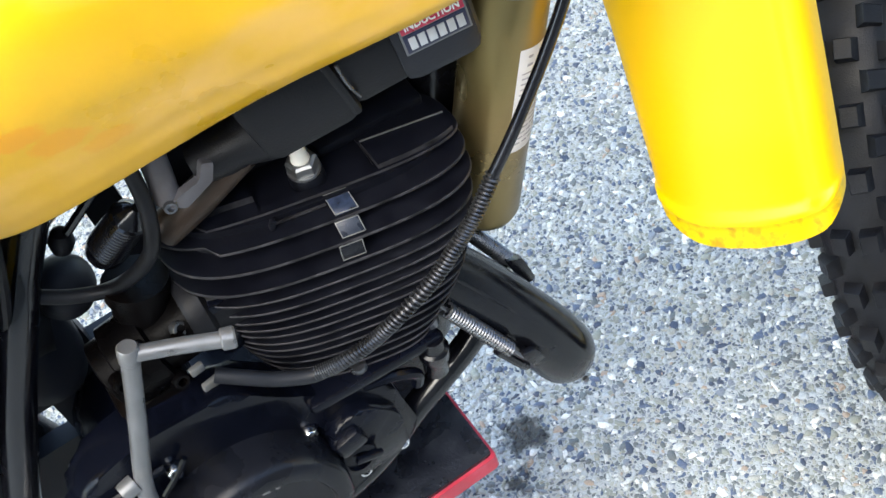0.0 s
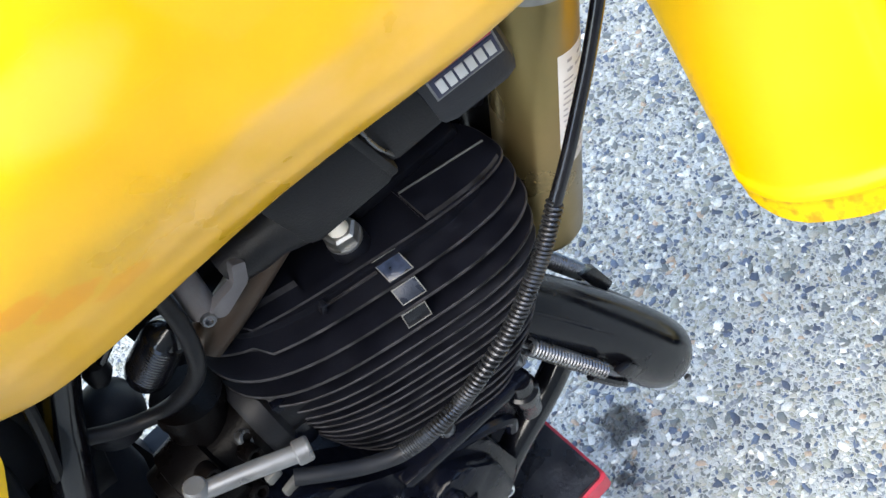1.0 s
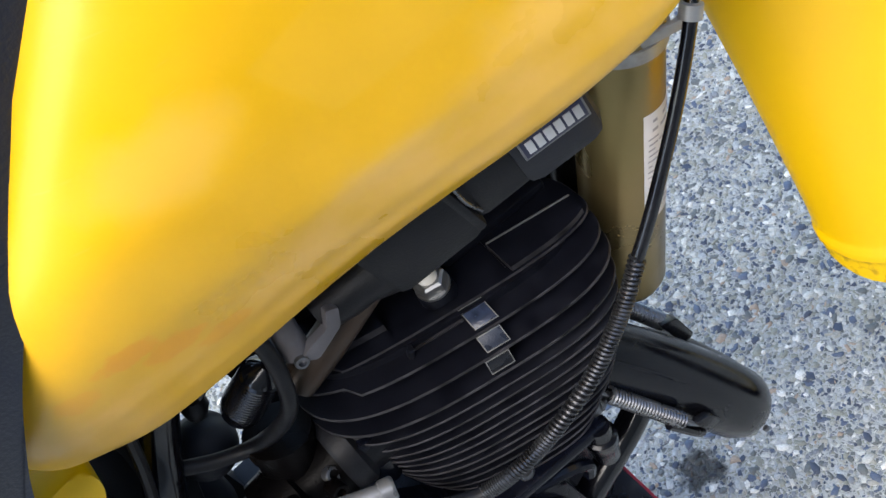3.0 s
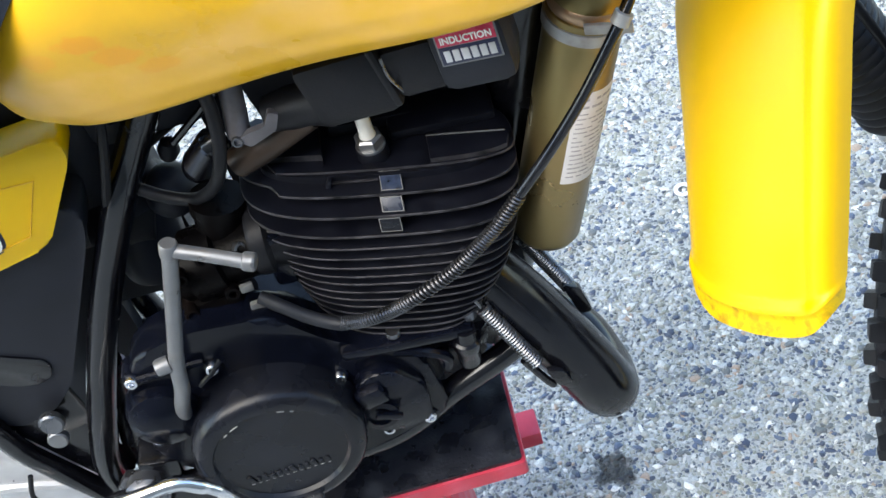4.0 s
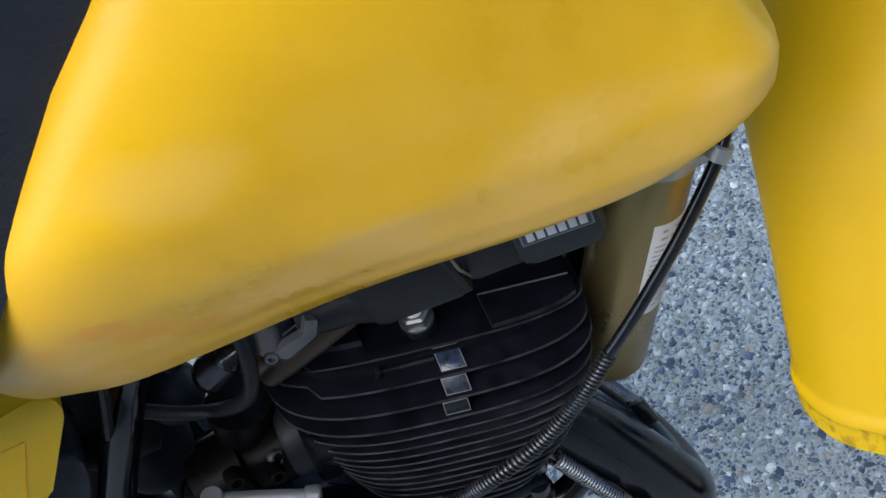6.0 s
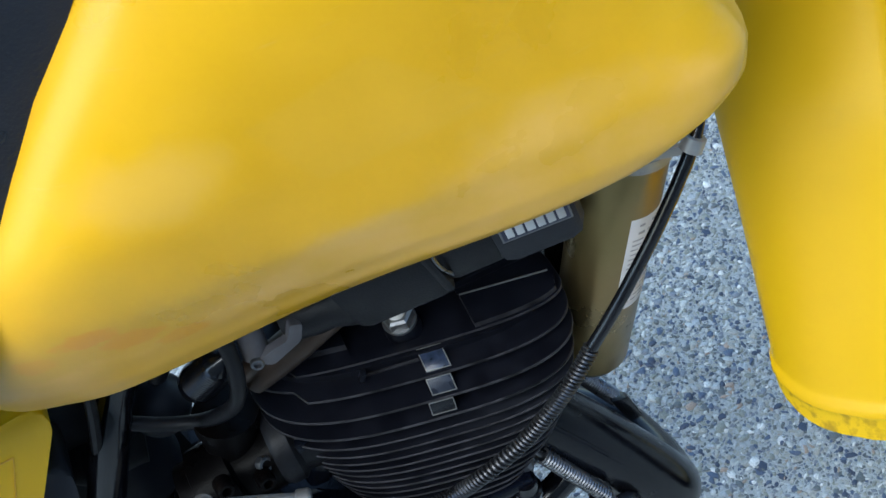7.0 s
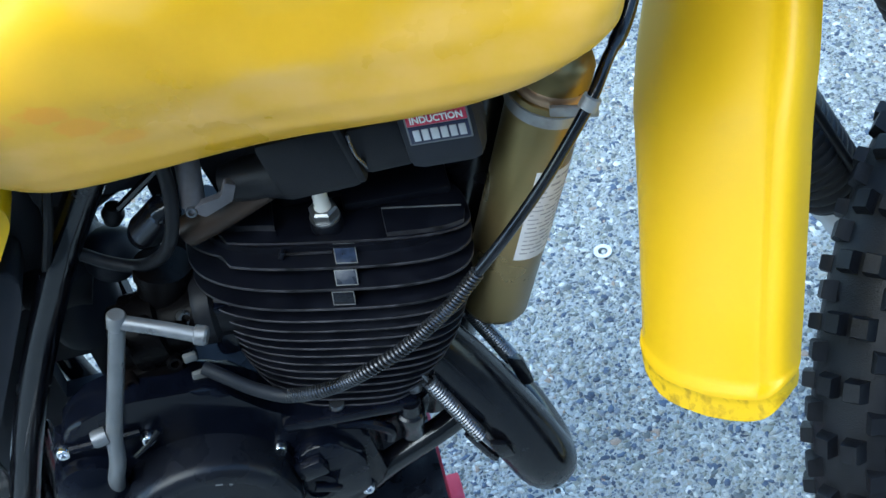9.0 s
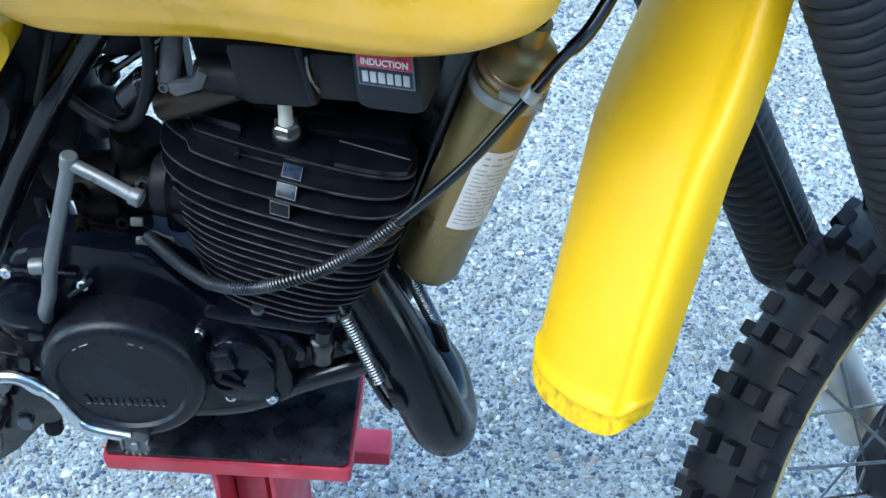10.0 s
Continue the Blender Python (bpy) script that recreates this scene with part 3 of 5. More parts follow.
def ribbon(path, half, y, closed):
    """A flat stroke of even width along a path in the x, z plane."""
    b = bmesh.new()
    n = len(path)
    vs = []
    for k, q in enumerate(path):
        p, r = (path[k - 1], path[(k + 1) % n]) if closed else (path[max(k - 1, 0)], path[min(k + 1, n - 1)])
        way = Vector((r[0] - p[0], r[1] - p[1])).normalized()
        vs.append([b.verts.new((q[0] + e * half * way.y, y, q[1] - e * half * way.x)) for e in (-1, 1)])
    for k in range(n if closed else n - 1):
        u, v = vs[k], vs[(k + 1) % n]
        b.faces.new((u[0], u[1], v[1], v[0]))
    b.normal_update()
    bmesh.ops.solidify(b, geom=b.faces[:], thickness=0.0003)
    return b


def box_path(cx, cz, hx, hz, r):
    """A rounded, slightly slanted rectangle."""
    pts = rounded([(cx - hx, cz - hz), (cx + hx, cz - hz), (cx + hx, cz + hz), (cx - hx, cz + hz)], r, 5)
    return [(q[0] + 0.10 * (q[1] - cz), q[1] + 0.09 * (q[0] + 0.311)) for q in pts]


def nine_tail(cx, cz, hx, hz):
    pts = rounded([(cx + hx, cz + 0.012), (cx + hx, cz - hz), (cx - hx, cz - hz), (cx - hx, cz - hz + 0.006)], 0.008, 5)[6:-6]
    pts = [Vector((cx + hx, cz + 0.012)), *pts, Vector((cx - hx, cz - hz + 0.006))]
    return [(q[0] + 0.10 * (q[1] - cz), q[1] + 0.09 * (q[0] + 0.311)) for q in pts]


for half, mat, y, name in ((0.0068, NAVY, -0.0002, "digit_outline"), (0.0042, WHITE, -0.0022, "digit")):
    part(name, ribbon(box_path(-0.317, 0.762, 0.0130, 0.0165, 0.008), half, y, True), mat, side_panel)
    nine = ribbon(box_path(-0.357, 0.7695, 0.0125, 0.0085, 0.007), half, y, True)
    part(name, nine, mat, side_panel)
    part(name, ribbon(nine_tail(-0.357, 0.762, 0.0125, 0.0160), half, y - 0.00005, False), mat, side_panel)

# airbox cover with its moulded recess
out = rounded([(-0.55, 0.71), (-0.269, 0.760), (-0.236, 0.756), (-0.245, 0.72), (-0.335, 0.553), (-0.367, 0.522), (-0.413, 0.512), (-0.428, 0.536), (-0.426, 0.566), (-0.455, 0.600), (-0.55, 0.645)], 0.015)
airbox = part("airbox_cover", slab(out, 0.012, 0.10, 0.004), PLASTIC_BLACK, bike, "matt black plastic airbox cover")
part("recess", slab(rounded([(-0.48, 0.655), (-0.414, 0.634), (-0.380, 0.619), (-0.340, 0.596), (-0.339, 0.582), (-0.352, 0.567), (-0.374, 0.570), (-0.428, 0.602), (-0.48, 0.625)], 0.008), 0.0095, 0.013, 0.0015), GLOSS_BLACK, airbox)
part("airbox", block((-0.33, 0.13, 0.78), (0.24, 0.15, 0.17), 0.02), PLASTIC_BLACK, bike)

# frame
part("frame_tube", tube([(-0.10, 0.03, 0.885), (-0.140, 0.036, 0.838), (-0.185, 0.036, 0.774), (-0.207, 0.028, 0.742), (-0.245, 0.024, 0.676), (-0.292, 0.016, 0.585), (-0.334, 0.006, 0.487), (-0.352, 0.004, 0.425), (-0.341, 0.004, 0.370), (-0.315, 0.004, 0.345)], 0.0140), GLOSS_BLACK, bike, "gloss black frame tube")
part("frame_tube", tube([(-0.62, 0.004, 0.66), (-0.447, 0.004, 0.571), (-0.411, 0.004, 0.479), (-0.369, 0.004, 0.388), (-0.34, 0.004, 0.34)], 0.011), GLOSS_BLACK, bike)
part("frame_tube", tube([(-0.300, 0.030, 0.552), (-0.314, 0.030, 0.490), (-0.328, 0.026, 0.425), (-0.316, 0.024, 0.365)], 0.0115), GLOSS_BLACK, bike)
part("frame_tube", tube([(-0.085, 0.11, 0.925), (-0.154, 0.135, 0.852), (-0.240, 0.14, 0.714), (-0.290, 0.14, 0.561), (-0.27, 0.135, 0.42)], 0.0135), GLOSS_BLACK, bike)
part("frame_gusset", slab(rounded([(-0.50, 0.63), (-0.345, 0.56), (-0.335, 0.40), (-0.368, 0.395), (-0.41, 0.49), (-0.445, 0.57)], 0.01), 0.016, 0.022, 0.001), GLOSS_BLACK, bike)
for y in (-0.022, 0.034):
    part("frame_rail", tube([(-0.165, y, 0.866), (-0.12, y, 0.874), (0.0, y, 0.892), (0.12, y, 0.915), (0.22, y, 0.95)], 0.012), GLOSS_BLACK, bike)
part("mount_plate", slab(rounded([(-0.308, 0.540), (-0.295, 0.534), (-0.298, 0.500), (-0.324, 0.450), (-0.337, 0.449), (-0.318, 0.490)], 0.003), 0.045, 0.050, 0.001), ALLOY, bike, "pale alloy engine mount plate")
# unseen black plate added under the tank to block far sky and ground
part("sky_block_plate", slab(rounded([(-0.17, 0.85), (-0.09, 0.845), (-0.070, 0.715), (0.120, 0.705), (0.19, 0.945), (-0.17, 0.91)], 0.01), 0.044, 0.05, 0.001), FIN_BLACK, bike)
part("down_tube", tube([(0.235, 0.045, 0.97), (0.160, 0.05, 0.84), (0.134, 0.05, 0.76), (0.110, 0.05, 0.68), (0.085, 0.05, 0.58), (0.045, 0.055, 0.44)], 0.032, 16), GLOSS_BLACK, bike, "gloss black frame down tube")
part("backbone_tube", tube([(0.27, 0, 1.0), (0.12, 0, 0.955), (-0.05, 0, 0.93), (-0.35, 0.06, 0.90)], 0.02), GLOSS_BLACK, bike)
part("cradle_tube", tube([(0.10, -0.02, 0.52), (0.06, -0.03, 0.495), (0.0, -0.035, 0.465), (-0.08, -0.04, 0.425), (-0.25, -0.03, 0.40)], 0.012), GLOSS_BLACK, bike)
part("steering_head", lathe([(0, 0.026), (0.004, 0.030), (0.016, 0.030), (0.02, 0.026), (0.14, 0.026), (0.145, 0.03), (0.16, 0.03)], (0.256, 0, 1.039), (-math.sin(radians(26.3)), 0, math.cos(radians(26.3))), 24), GLOSS_BLACK, bike)
part("gusset", slab(rounded([(0.19, 0.91), (0.245, 0.99), (0.25, 1.06), (0.17, 0.99)], 0.01), -0.012, 0.012, 0.003), GLOSS_BLACK, bike)

# engine: the fins lean forward a little, their near edges set oblique
CYL = pose(0, 0, 0.70, 0, 5, 0)
HEAD_Z = (0.046, 0.0365, 0.023, 0.004)
BARREL_Z = (-0.010, -0.022, -0.033, -0.0435, -0.053, -0.0635, -0.0735, -0.083, -0.093, -0.103, -0.113, -0.122)
OBLIQUE, STEP_X = 0.19, -0.079


def fin_size(z):
    """Rear end, front end and near half-width of the fin at a height."""
    xr = interp(z, (-0.125, -0.105, -0.085, -0.055, -0.03, 0.004), (-0.070, -0.083, -0.090, -0.098, -0.107, -0.1125))
    xf = interp(z, (-0.126, -0.088, -0.06, -0.037, -0.019, 0.02), (0.053, 0.079, 0.0915, 0.0975, 0.102, 0.107))
    w = interp(z, (-0.125, -0.06, 0.004, 0.023, 0.0365, 0.046), (0.054, 0.058, 0.0585, 0.056, 0.046, 0.0275))
    return xr, xf, w


def near_rim(x, z):
    """How far the near rim of a fin stands out at x."""
    xr, xf, w = fin_size(z)
    u = min(0.999, abs((x - 0.5 * (xr + xf)) / (0.5 * (xf - xr))))
    y = -OBLIQUE * x - w * (1 - u ** 3) ** (1 / 3)
    return y + (0.0095 if z > 0.03 and x < STEP_X else 0.0)


def fin_outline(z, grow=0.0, n=40):
    xr, xf, w = fin_size(z)
    mid, half = 0.5 * (xr + xf), 0.5 * (xf - xr) + grow
    xs = [mid - half * math.cos(a) for a in np.linspace(0.0, math.pi, n)]
    near = []
    for x in xs:
        u = min(1.0, abs((x - mid) / half))
        near.append((x, -OBLIQUE * x - (w + grow) * (1 - u ** 3) ** (1 / 3) + (0.0095 if z > 0.03 and x < STEP_X else 0.0)))
    far = [(x, -OBLIQUE * x + (0.055 + grow) * (1 - min(1.0, abs((x - mid) / half)) ** 3) ** (1 / 3)) for x in xs[-2:0:-1]]
    return near + far


def fin(z, outline, parent, thick=0.0020):
    """A fin with its own worn rim."""
    cx, cy = sum(q[0] for q in outline) / len(outline), sum(q[1] for q in outline) / len(outline)
    b = layers([(z - thick / 2, outline), (z + thick * 0.2, outline), (z + thick / 2, [(cx + (x - cx) * 0.995, cy + (y - cy) * 0.990) for x, y in outline])])
    b.transform(CYL)
    ob = part("cooling_fin", b, FIN_BLACK, parent)
    ob.data.materials.append(EDGE)
    up = CYL.to_3x3() @ Vector((0, 0, 1))
    for f in ob.data.polygons:
        if abs(f.normal.dot(up)) < 0.8:
            f.material_index = 1
    return ob


core = layers([(z, fin_outline(min(z, 0.03), -0.020)) for z in np.linspace(-0.135, 0.044, 16)])
core.transform(CYL)
cylinder = part("cylinder", core, FIN_BLACK, bike, "black finned two-stroke cylinder and head")
for z in HEAD_Z[1:] + BARREL_Z:
    fin(z, fin_outline(z), cylinder, 0.0022 if z > 0 else 0.0017)
top = HEAD_Z[0]
full = fin_outline(top)
near, far = full[:40], full[40:]
well = [(x, near_rim(x, top) + 0.007) for x in (0.040, 0.02, 0.0, -0.02, -0.041)]
fin(top, near + far[:8] + [(0.041, 0.03), (0.041, -0.006)] + well + [(-0.041, 0.03)] + far[-8:], cylinder, 0.0022)
# raised lands beside the plug
land = [(x, near_rim(x, 0.046) + 0.002) for x in np.linspace(0.041, 0.100, 10)] + [(0.103, -0.022), (0.101, -0.0175), (0.041, -0.0060)]
fin(0.0492, land, cylinder, 0.0046)
fin(0.0500, [(-0.100, 0.006), (-0.062, -0.001), (-0.041, -0.006), (-0.041, 0.03), (-0.100, 0.03)], cylinder, 0.0060)
b = block((0, 0, 0), (0.061, 0.0012, 0.0012), 0.0003, (0, 0, -10.9))
b.transform(CYL @ Matrix.Translation((0.071, -0.0122, 0.0518)))
part("worn_edge", b, CLAMP, cylinder)
b = block((0.055, 0.022, 0.049), (0.085, 0.040, 0.010), 0.004)
block((0.0, 0.035, 0.050), (0.07, 0.03, 0.012), 0.004, bm=b)
b.transform(CYL)
part("head_web", b, FIN_BLACK, cylinder)
for k, (x, za, zb) in enumerate(((0.008, 0.046, 0.0365), (0.0055, 0.0365, 0.023), (0.001, 0.023, 0.004))):
    high, low = Vector((x, near_rim(x, za) + 0.0005, za - 0.0022)), Vector((x, near_rim(x, zb) + 0.0025, zb + 0.0022))
    v, u = (high - low).normalized(), Vector((1, -OBLIQUE, 0)).normalized()
    nrm = u.cross(v).normalized()
    face = Matrix((u, -nrm, v)).transposed().to_4x4()
    face.translation = (high + low) / 2
    g = (high - low).length
    b = block((0, 0.003, 0), (0.0168, 0.006, g), 0.0008)
    b.transform(CYL @ face)
    # top damper tinted blue for reflected sky, lowest one set darker
    part("fin_damper", b, (SKY_TINT, SQUARE, CLUTCH)[k], cylinder, "grey rubber fin damper")
    for c, size in (((-0.0081, 0, 0), (0.0007, 0.0008, g)), ((0.0081, 0, 0), (0.0007, 0.0008, g)), ((0, 0, g / 2 - 0.0004), (0.0168, 0.0008, 0.0007)), ((0, 0, 0.0004 - g / 2), (0.0168, 0.0008, 0.0007))):
        b = block(c, size, 0.0002)
        b.transform(CYL @ face)
        part("worn_edge", b, CLAMP, cylinder)
b = block((0, 0, 0), (0.037, 0.0022, 0.0016), 0.0005, (0, 0, -10))
b.transform(CYL @ Matrix.Translation((-0.0195, -0.030, 0.0415)))
part("rib", b, EDGE, cylinder)
b = block((0, 0, 0), (0.004, 0.006, 0.008), 0.001, (0, 20, -10))
b.transform(CYL @ Matrix.Translation((-0.039, -0.027, 0.042)))
part("rib", b, FIN_BLACK, cylinder)
for x, y, z in ((0.046, -0.045, -0.124), (-0.020, -0.048, -0.130)):
    b = bolt((x, y, z), (0, 0, 1), 0.007, 0.010, False)
    b.transform(CYL)
    part("base_nut", b, STEEL, cylinder)
b = block((-0.010, 0, -0.130), (0.115, 0.12, 0.012), 0.004)
b.transform(CYL)
part("base_flange", b, CASE_BLACK, cylinder)

# spark plug and cap
plug = part("spark_plug", lathe([(-0.012, 0.008), (0, 0.008), (0, 0.0112), (0.0085, 0.0112), (0.0100, 0.0092)], (0.003, -0.008, 0.7565), (0.03, -0.06, 1), 6), PLUG_STEEL, bike, "spark plug with white ceramic")
part("plug_washer", lathe([(-0.0005, 0.0116), (0.001, 0.0120), (0.0022, 0.0116)], (0.003, -0.008, 0.7550), (0.03, -0.06, 1), 24), PLUG_STEEL, plug)
part("plug_seat", lathe([(-0.022, 0.0130), (-0.004, 0.0125), (-0.0008, 0.0110)], (0.003, -0.008, 0.7550), (0.03, -0.06, 1), 24), FIN_BLACK, cylinder)
part("ceramic", lathe([(0.0095, 0.0070), (0.0115, 0.0060), (0.036, 0.0056), (0.037, 0.004)], (0.003, -0.008, 0.7565), (0.03, -0.06, 1), 20), CERAMIC, plug, "white ceramic insulator")
part("plug_cap", lathe([(0.037, 0.009), (0.039, 0.011), (0.06, 0.011), (0.062, 0.008)], (0.003, -0.008, 0.7565), (0.03, -0.06, 1), 20), RUBBER, plug)

# crankcase
out = rounded([(-0.262, 0.59), (-0.245, 0.632), (-0.195, 0.648), (-0.120, 0.640), (-0.083, 0.592), (-0.015, 0.545), (-0.005, 0.455), (-0.06, 0.430), (-0.20, 0.42), (-0.275, 0.49)], 0.018)
crankcase = part("crankcase", slab(out, -0.050, -0.012, 0.007, segments=3), CASE_BLACK, bike, "black painted crankcase and side cover")
out = rounded([(-0.25, 0.52), (-0.22, 0.56), (-0.10, 0.565), (-0.05, 0.585), (0.03, 0.575), (0.05, 0.50), (0.0, 0.43), (-0.20, 0.41), (-0.26, 0.45)], 0.02)
part("case_half", slab(out, -0.013, 0.11, 0.01), CASE_BLACK, crankcase)
part("ledge", tube([(-0.248, -0.052, 0.610), (-0.215, -0.054, 0.613), (-0.188, -0.053, 0.612)], 0.0036, 8), CASE_BLACK, crankcase)
part("ledge", tube([(-0.20, -0.055, 0.585), (-0.184, -0.056, 0.60), (-0.172, -0.056, 0.613)], 0.0026, 8), CASE_BLACK, crankcase)
part("shaft_boss", lathe([(-0.01, 0.034), (0.006, 0.033), (0.016, 0.029), (0.022, 0.018), (0.0235, 0.0005)], (-0.243, -0.048, 0.560), (0, -1, 0.15), 28), CASE_BLACK, crankcase)
for c in ((-0.088, -0.05, 0.545), (-0.028, -0.05, 0.458), (-0.066, -0.055, 0.463), (-0.184, -0.05, 0.601), (-0.252, -0.05, 0.610), (-0.262, -0.05, 0.525)):
    base = Vector(c)
    part("case_boss", lathe([(-0.02, 0.009), (0.0, 0.0085), (0.002, 0.0075)], base, (0, -1, 0.1), 16), CASE_BLACK, crankcase)
    part("socket_screw", bolt(base + Vector((0, -0.001, 0)), (0, -1, 0.1), 0.0060, 0.006), CHROME, crankcase)
out = rounded([(-0.080, 0.534), (-0.064, 0.549), (-0.042, 0.548), (-0.019, 0.517), (-0.023, 0.468), (-0.060, 0.460), (-0.086, 0.480)], 0.01)
pump = part("pump_cover", slab(out, -0.064, -0.045, 0.004), CASE_BLACK, bike, "small black cast pump cover")
part("rib", block((-0.066, -0.067, 0.527), (0.026, 0.012, 0.022), 0.004, (0, -15, 0)), CASE_BLACK, pump)
part("disc", lathe([(-0.002, 0.017), (0.005, 0.0165), (0.006, 0.011), (0.003, 0.010), (0.003, 0.0005)], (-0.066, -0.064, 0.497), (0, -1, 0.1), 24), CASE_BLACK, pump)
part("pump_arm", block((-0.058, -0.071, 0.498), (0.024, 0.005, 0.007), 0.0015, (0, 25, 0)), CASE_BLACK, pump)
part("drain_stub", lathe([(0, 0.010), (0.02, 0.011), (0.024, 0.0125), (0.034, 0.0125), (0.036, 0.010), (0.05, 0.009)], (0.024, -0.05, 0.520), (0.1, -0.1, 1), 20), PIPE_BLACK, bike)
part("cable_bracket", tube([(-0.035, -0.052, 0.560), (-0.012, -0.056, 0.555), (0.006, -0.056, 0.540), (0.004, -0.055, 0.525)], 0.005, 8), CASE_BLACK, bike)

# clutch cover with a recessed face and raised marks
AX = Vector((0.05, -1, 0.05)).normalized()
CLU = Vector((-0.155, -0.080, 0.511))
clutch = part("clutch_cover", lathe([(-0.04, 0.077), (0, 0.077), (0.008, 0.0755), (0.013, 0.0715), (0.0145, 0.066), (0.0140, 0.060), (0.0105, 0.0575), (0.0105, 0.0005)], CLU, AX, 72), CLUTCH, bike, "round black clutch cover with worn rim")
face_x = Vector((1, 0.05, 0)).normalized()
face_z = face_x.cross(AX) * (1 if face_x.cross(AX).z > 0 else -1)
FACE = Matrix((face_x, -AX, face_z)).transposed().to_4x4()
FACE.translation = CLU + AX * 0.0105
for k in range(12):
    tall = (0.0105, 0.0065, 0.0085, 0.0062, 0.0072, 0.0068, 0.0092, 0.0064, 0.0070, 0.0088, 0.0062, 0.0066)[k]
    b = block((-0.036 + 0.0064 * k, -0.0006, -0.0290 + tall / 2), (0.0036 if k % 3 else 0.0046, 0.0022, tall), 0.0008, (0, (-22, 8, 0, -10, 6, 0)[k % 6], 0))
    b.transform(FACE)
    part("raised_mark", b, CLUTCH, clutch)
    b = block((-0.036 + 0.0064 * k, -0.0014, -0.0290), (0.0024 if k % 2 else 0.0034, 0.0009, 0.0008), 0.0003)
    b.transform(FACE)
    part("worn_edge", b, CLAMP, clutch)
for a0, a1 in ((62, 65), (70, 76), (112, 121), (125, 129)):
    pts = [FACE @ Vector((0.0580 * math.cos(radians(a)), -0.0032, 0.0580 * math.sin(radians(a)))) for a in np.linspace(a0, a1, 6)]
    part("worn_edge", add_tube(bmesh.new(), pts, 0.0007, 5), CLAMP, clutch)

# kick lever
kick = part("kick_lever", tube([(-0.229, -0.050, 0.535), (-0.220, -0.066, 0.575), (-0.209, -0.070, 0.605), (-0.200, -0.071, 0.640), (-0.177, -0.076, 0.705), (-0.154, -0.079, 0.770)], lambda t: 0.0072 - 0.0010 * t, 14), SILVER, bike, "dull silver folding kick lever")
part("foot_pedal", tube([(-0.154, -0.079, 0.771), (-0.126, -0.088, 0.764), (-0.099, -0.097, 0.756)], 0.0055, 14), SILVER, kick)
part("pedal_end", lathe([(-0.005, 0.0064), (-0.004, 0.0074), (0.003, 0.0074), (0.0045, 0.0062)], (-0.098, -0.097, 0.756), (0.066, -0.018, -0.015), 18), SILVER, kick)
part("pivot", lathe([(-0.0070, 0.0060), (-0.0055, 0.0071), (0.0055, 0.0071), (0.0070, 0.0060)], (-0.154, -0.079, 0.772), (0.3, 0, 1), 18), SILVER, kick)
part("clamp_bolt", bolt((-0.206, -0.070, 0.640), (-1, -0.2, 0), 0.0075, 0.012, False), SILVER, kick)

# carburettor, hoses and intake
# carburettor colour set close to black, with random browner patches
carb = part("carburettor", lathe([(-0.022, 0.022), (-0.02, 0.027), (-0.01, 0.027), (-0.008, 0.032), (0.02, 0.032), (0.022, 0.026), (0.06, 0.026)], (-0.165, 0.0, 0.672), (1, 0, 0.12), 24), BROWN, bike, "near-black brown carburettor with rubber hoses")
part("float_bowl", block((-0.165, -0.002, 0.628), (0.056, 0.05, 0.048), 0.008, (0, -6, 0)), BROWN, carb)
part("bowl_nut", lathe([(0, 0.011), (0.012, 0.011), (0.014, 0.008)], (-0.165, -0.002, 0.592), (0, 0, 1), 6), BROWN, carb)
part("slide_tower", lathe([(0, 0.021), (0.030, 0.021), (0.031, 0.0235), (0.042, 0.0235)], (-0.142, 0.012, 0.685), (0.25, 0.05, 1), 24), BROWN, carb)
part("cable_bellows", lathe([(-0.004, 0.009), (0.0, 0.0130), (0.004, 0.0142), (0.010, 0.0145)] + [q for k in range(13) for q in ((0.0120 + 0.0036 * k, 0.0148 - 0.0001 * k), (0.0136 + 0.0036 * k, 0.0146 - 0.0001 * k), (0.0147 + 0.0036 * k, 0.0122 - 0.0001 * k))] + [(0.059, 0.0120), (0.066, 0.008), (0.070, 0.003)], (-0.139, 0.028, 0.748), (0.5, -0.45, 0.74), 36), GLOSS_BLACK, carb, "ribbed black rubber bellows")
part("round_cap", lathe([(-0.012, 0.023), (0.0, 0.023), (0.008, 0.0215), (0.015, 0.017), (0.019, 0.010), (0.0205, 0.0005)], (-0.178, 0.062, 0.706), (0.3, -0.45, 0.85), 28), PLASTIC_BLACK, carb, "round black cap")
part("lever_rod", tube([(-0.159, 0.0455, 0.7605), (-0.130, 0.036, 0.788), (-0.098, 0.026, 0.818)], 0.0034, 8), GLOSS_BLACK, carb)
part("rod_ball", lathe([(-0.010, 0.003), (-0.008, 0.0070), (0.0, 0.0095), (0.008, 0.0070), (0.010, 0.003)], (-0.159, 0.046, 0.760), (0.4, 0, 1), 20), RUBBER, carb)
part("stop_screw", bolt((-0.127, -0.014, 0.692), (0.5, -1, 0.5), 0.0062, 0.008), STEEL, carb)
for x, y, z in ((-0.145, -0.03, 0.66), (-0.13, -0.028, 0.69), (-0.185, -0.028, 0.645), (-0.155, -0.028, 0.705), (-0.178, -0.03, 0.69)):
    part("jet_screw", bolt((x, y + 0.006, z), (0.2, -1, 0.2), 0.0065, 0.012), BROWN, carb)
part("intake_rubber", lathe([(0, 0.028), (0.004, 0.031), (0.014, 0.031), (0.018, 0.027), (0.05, 0.029), (0.054, 0.034), (0.065, 0.034)], (-0.118, 0.0, 0.683), (1, 0, -0.05), 28), RUBBER, bike)
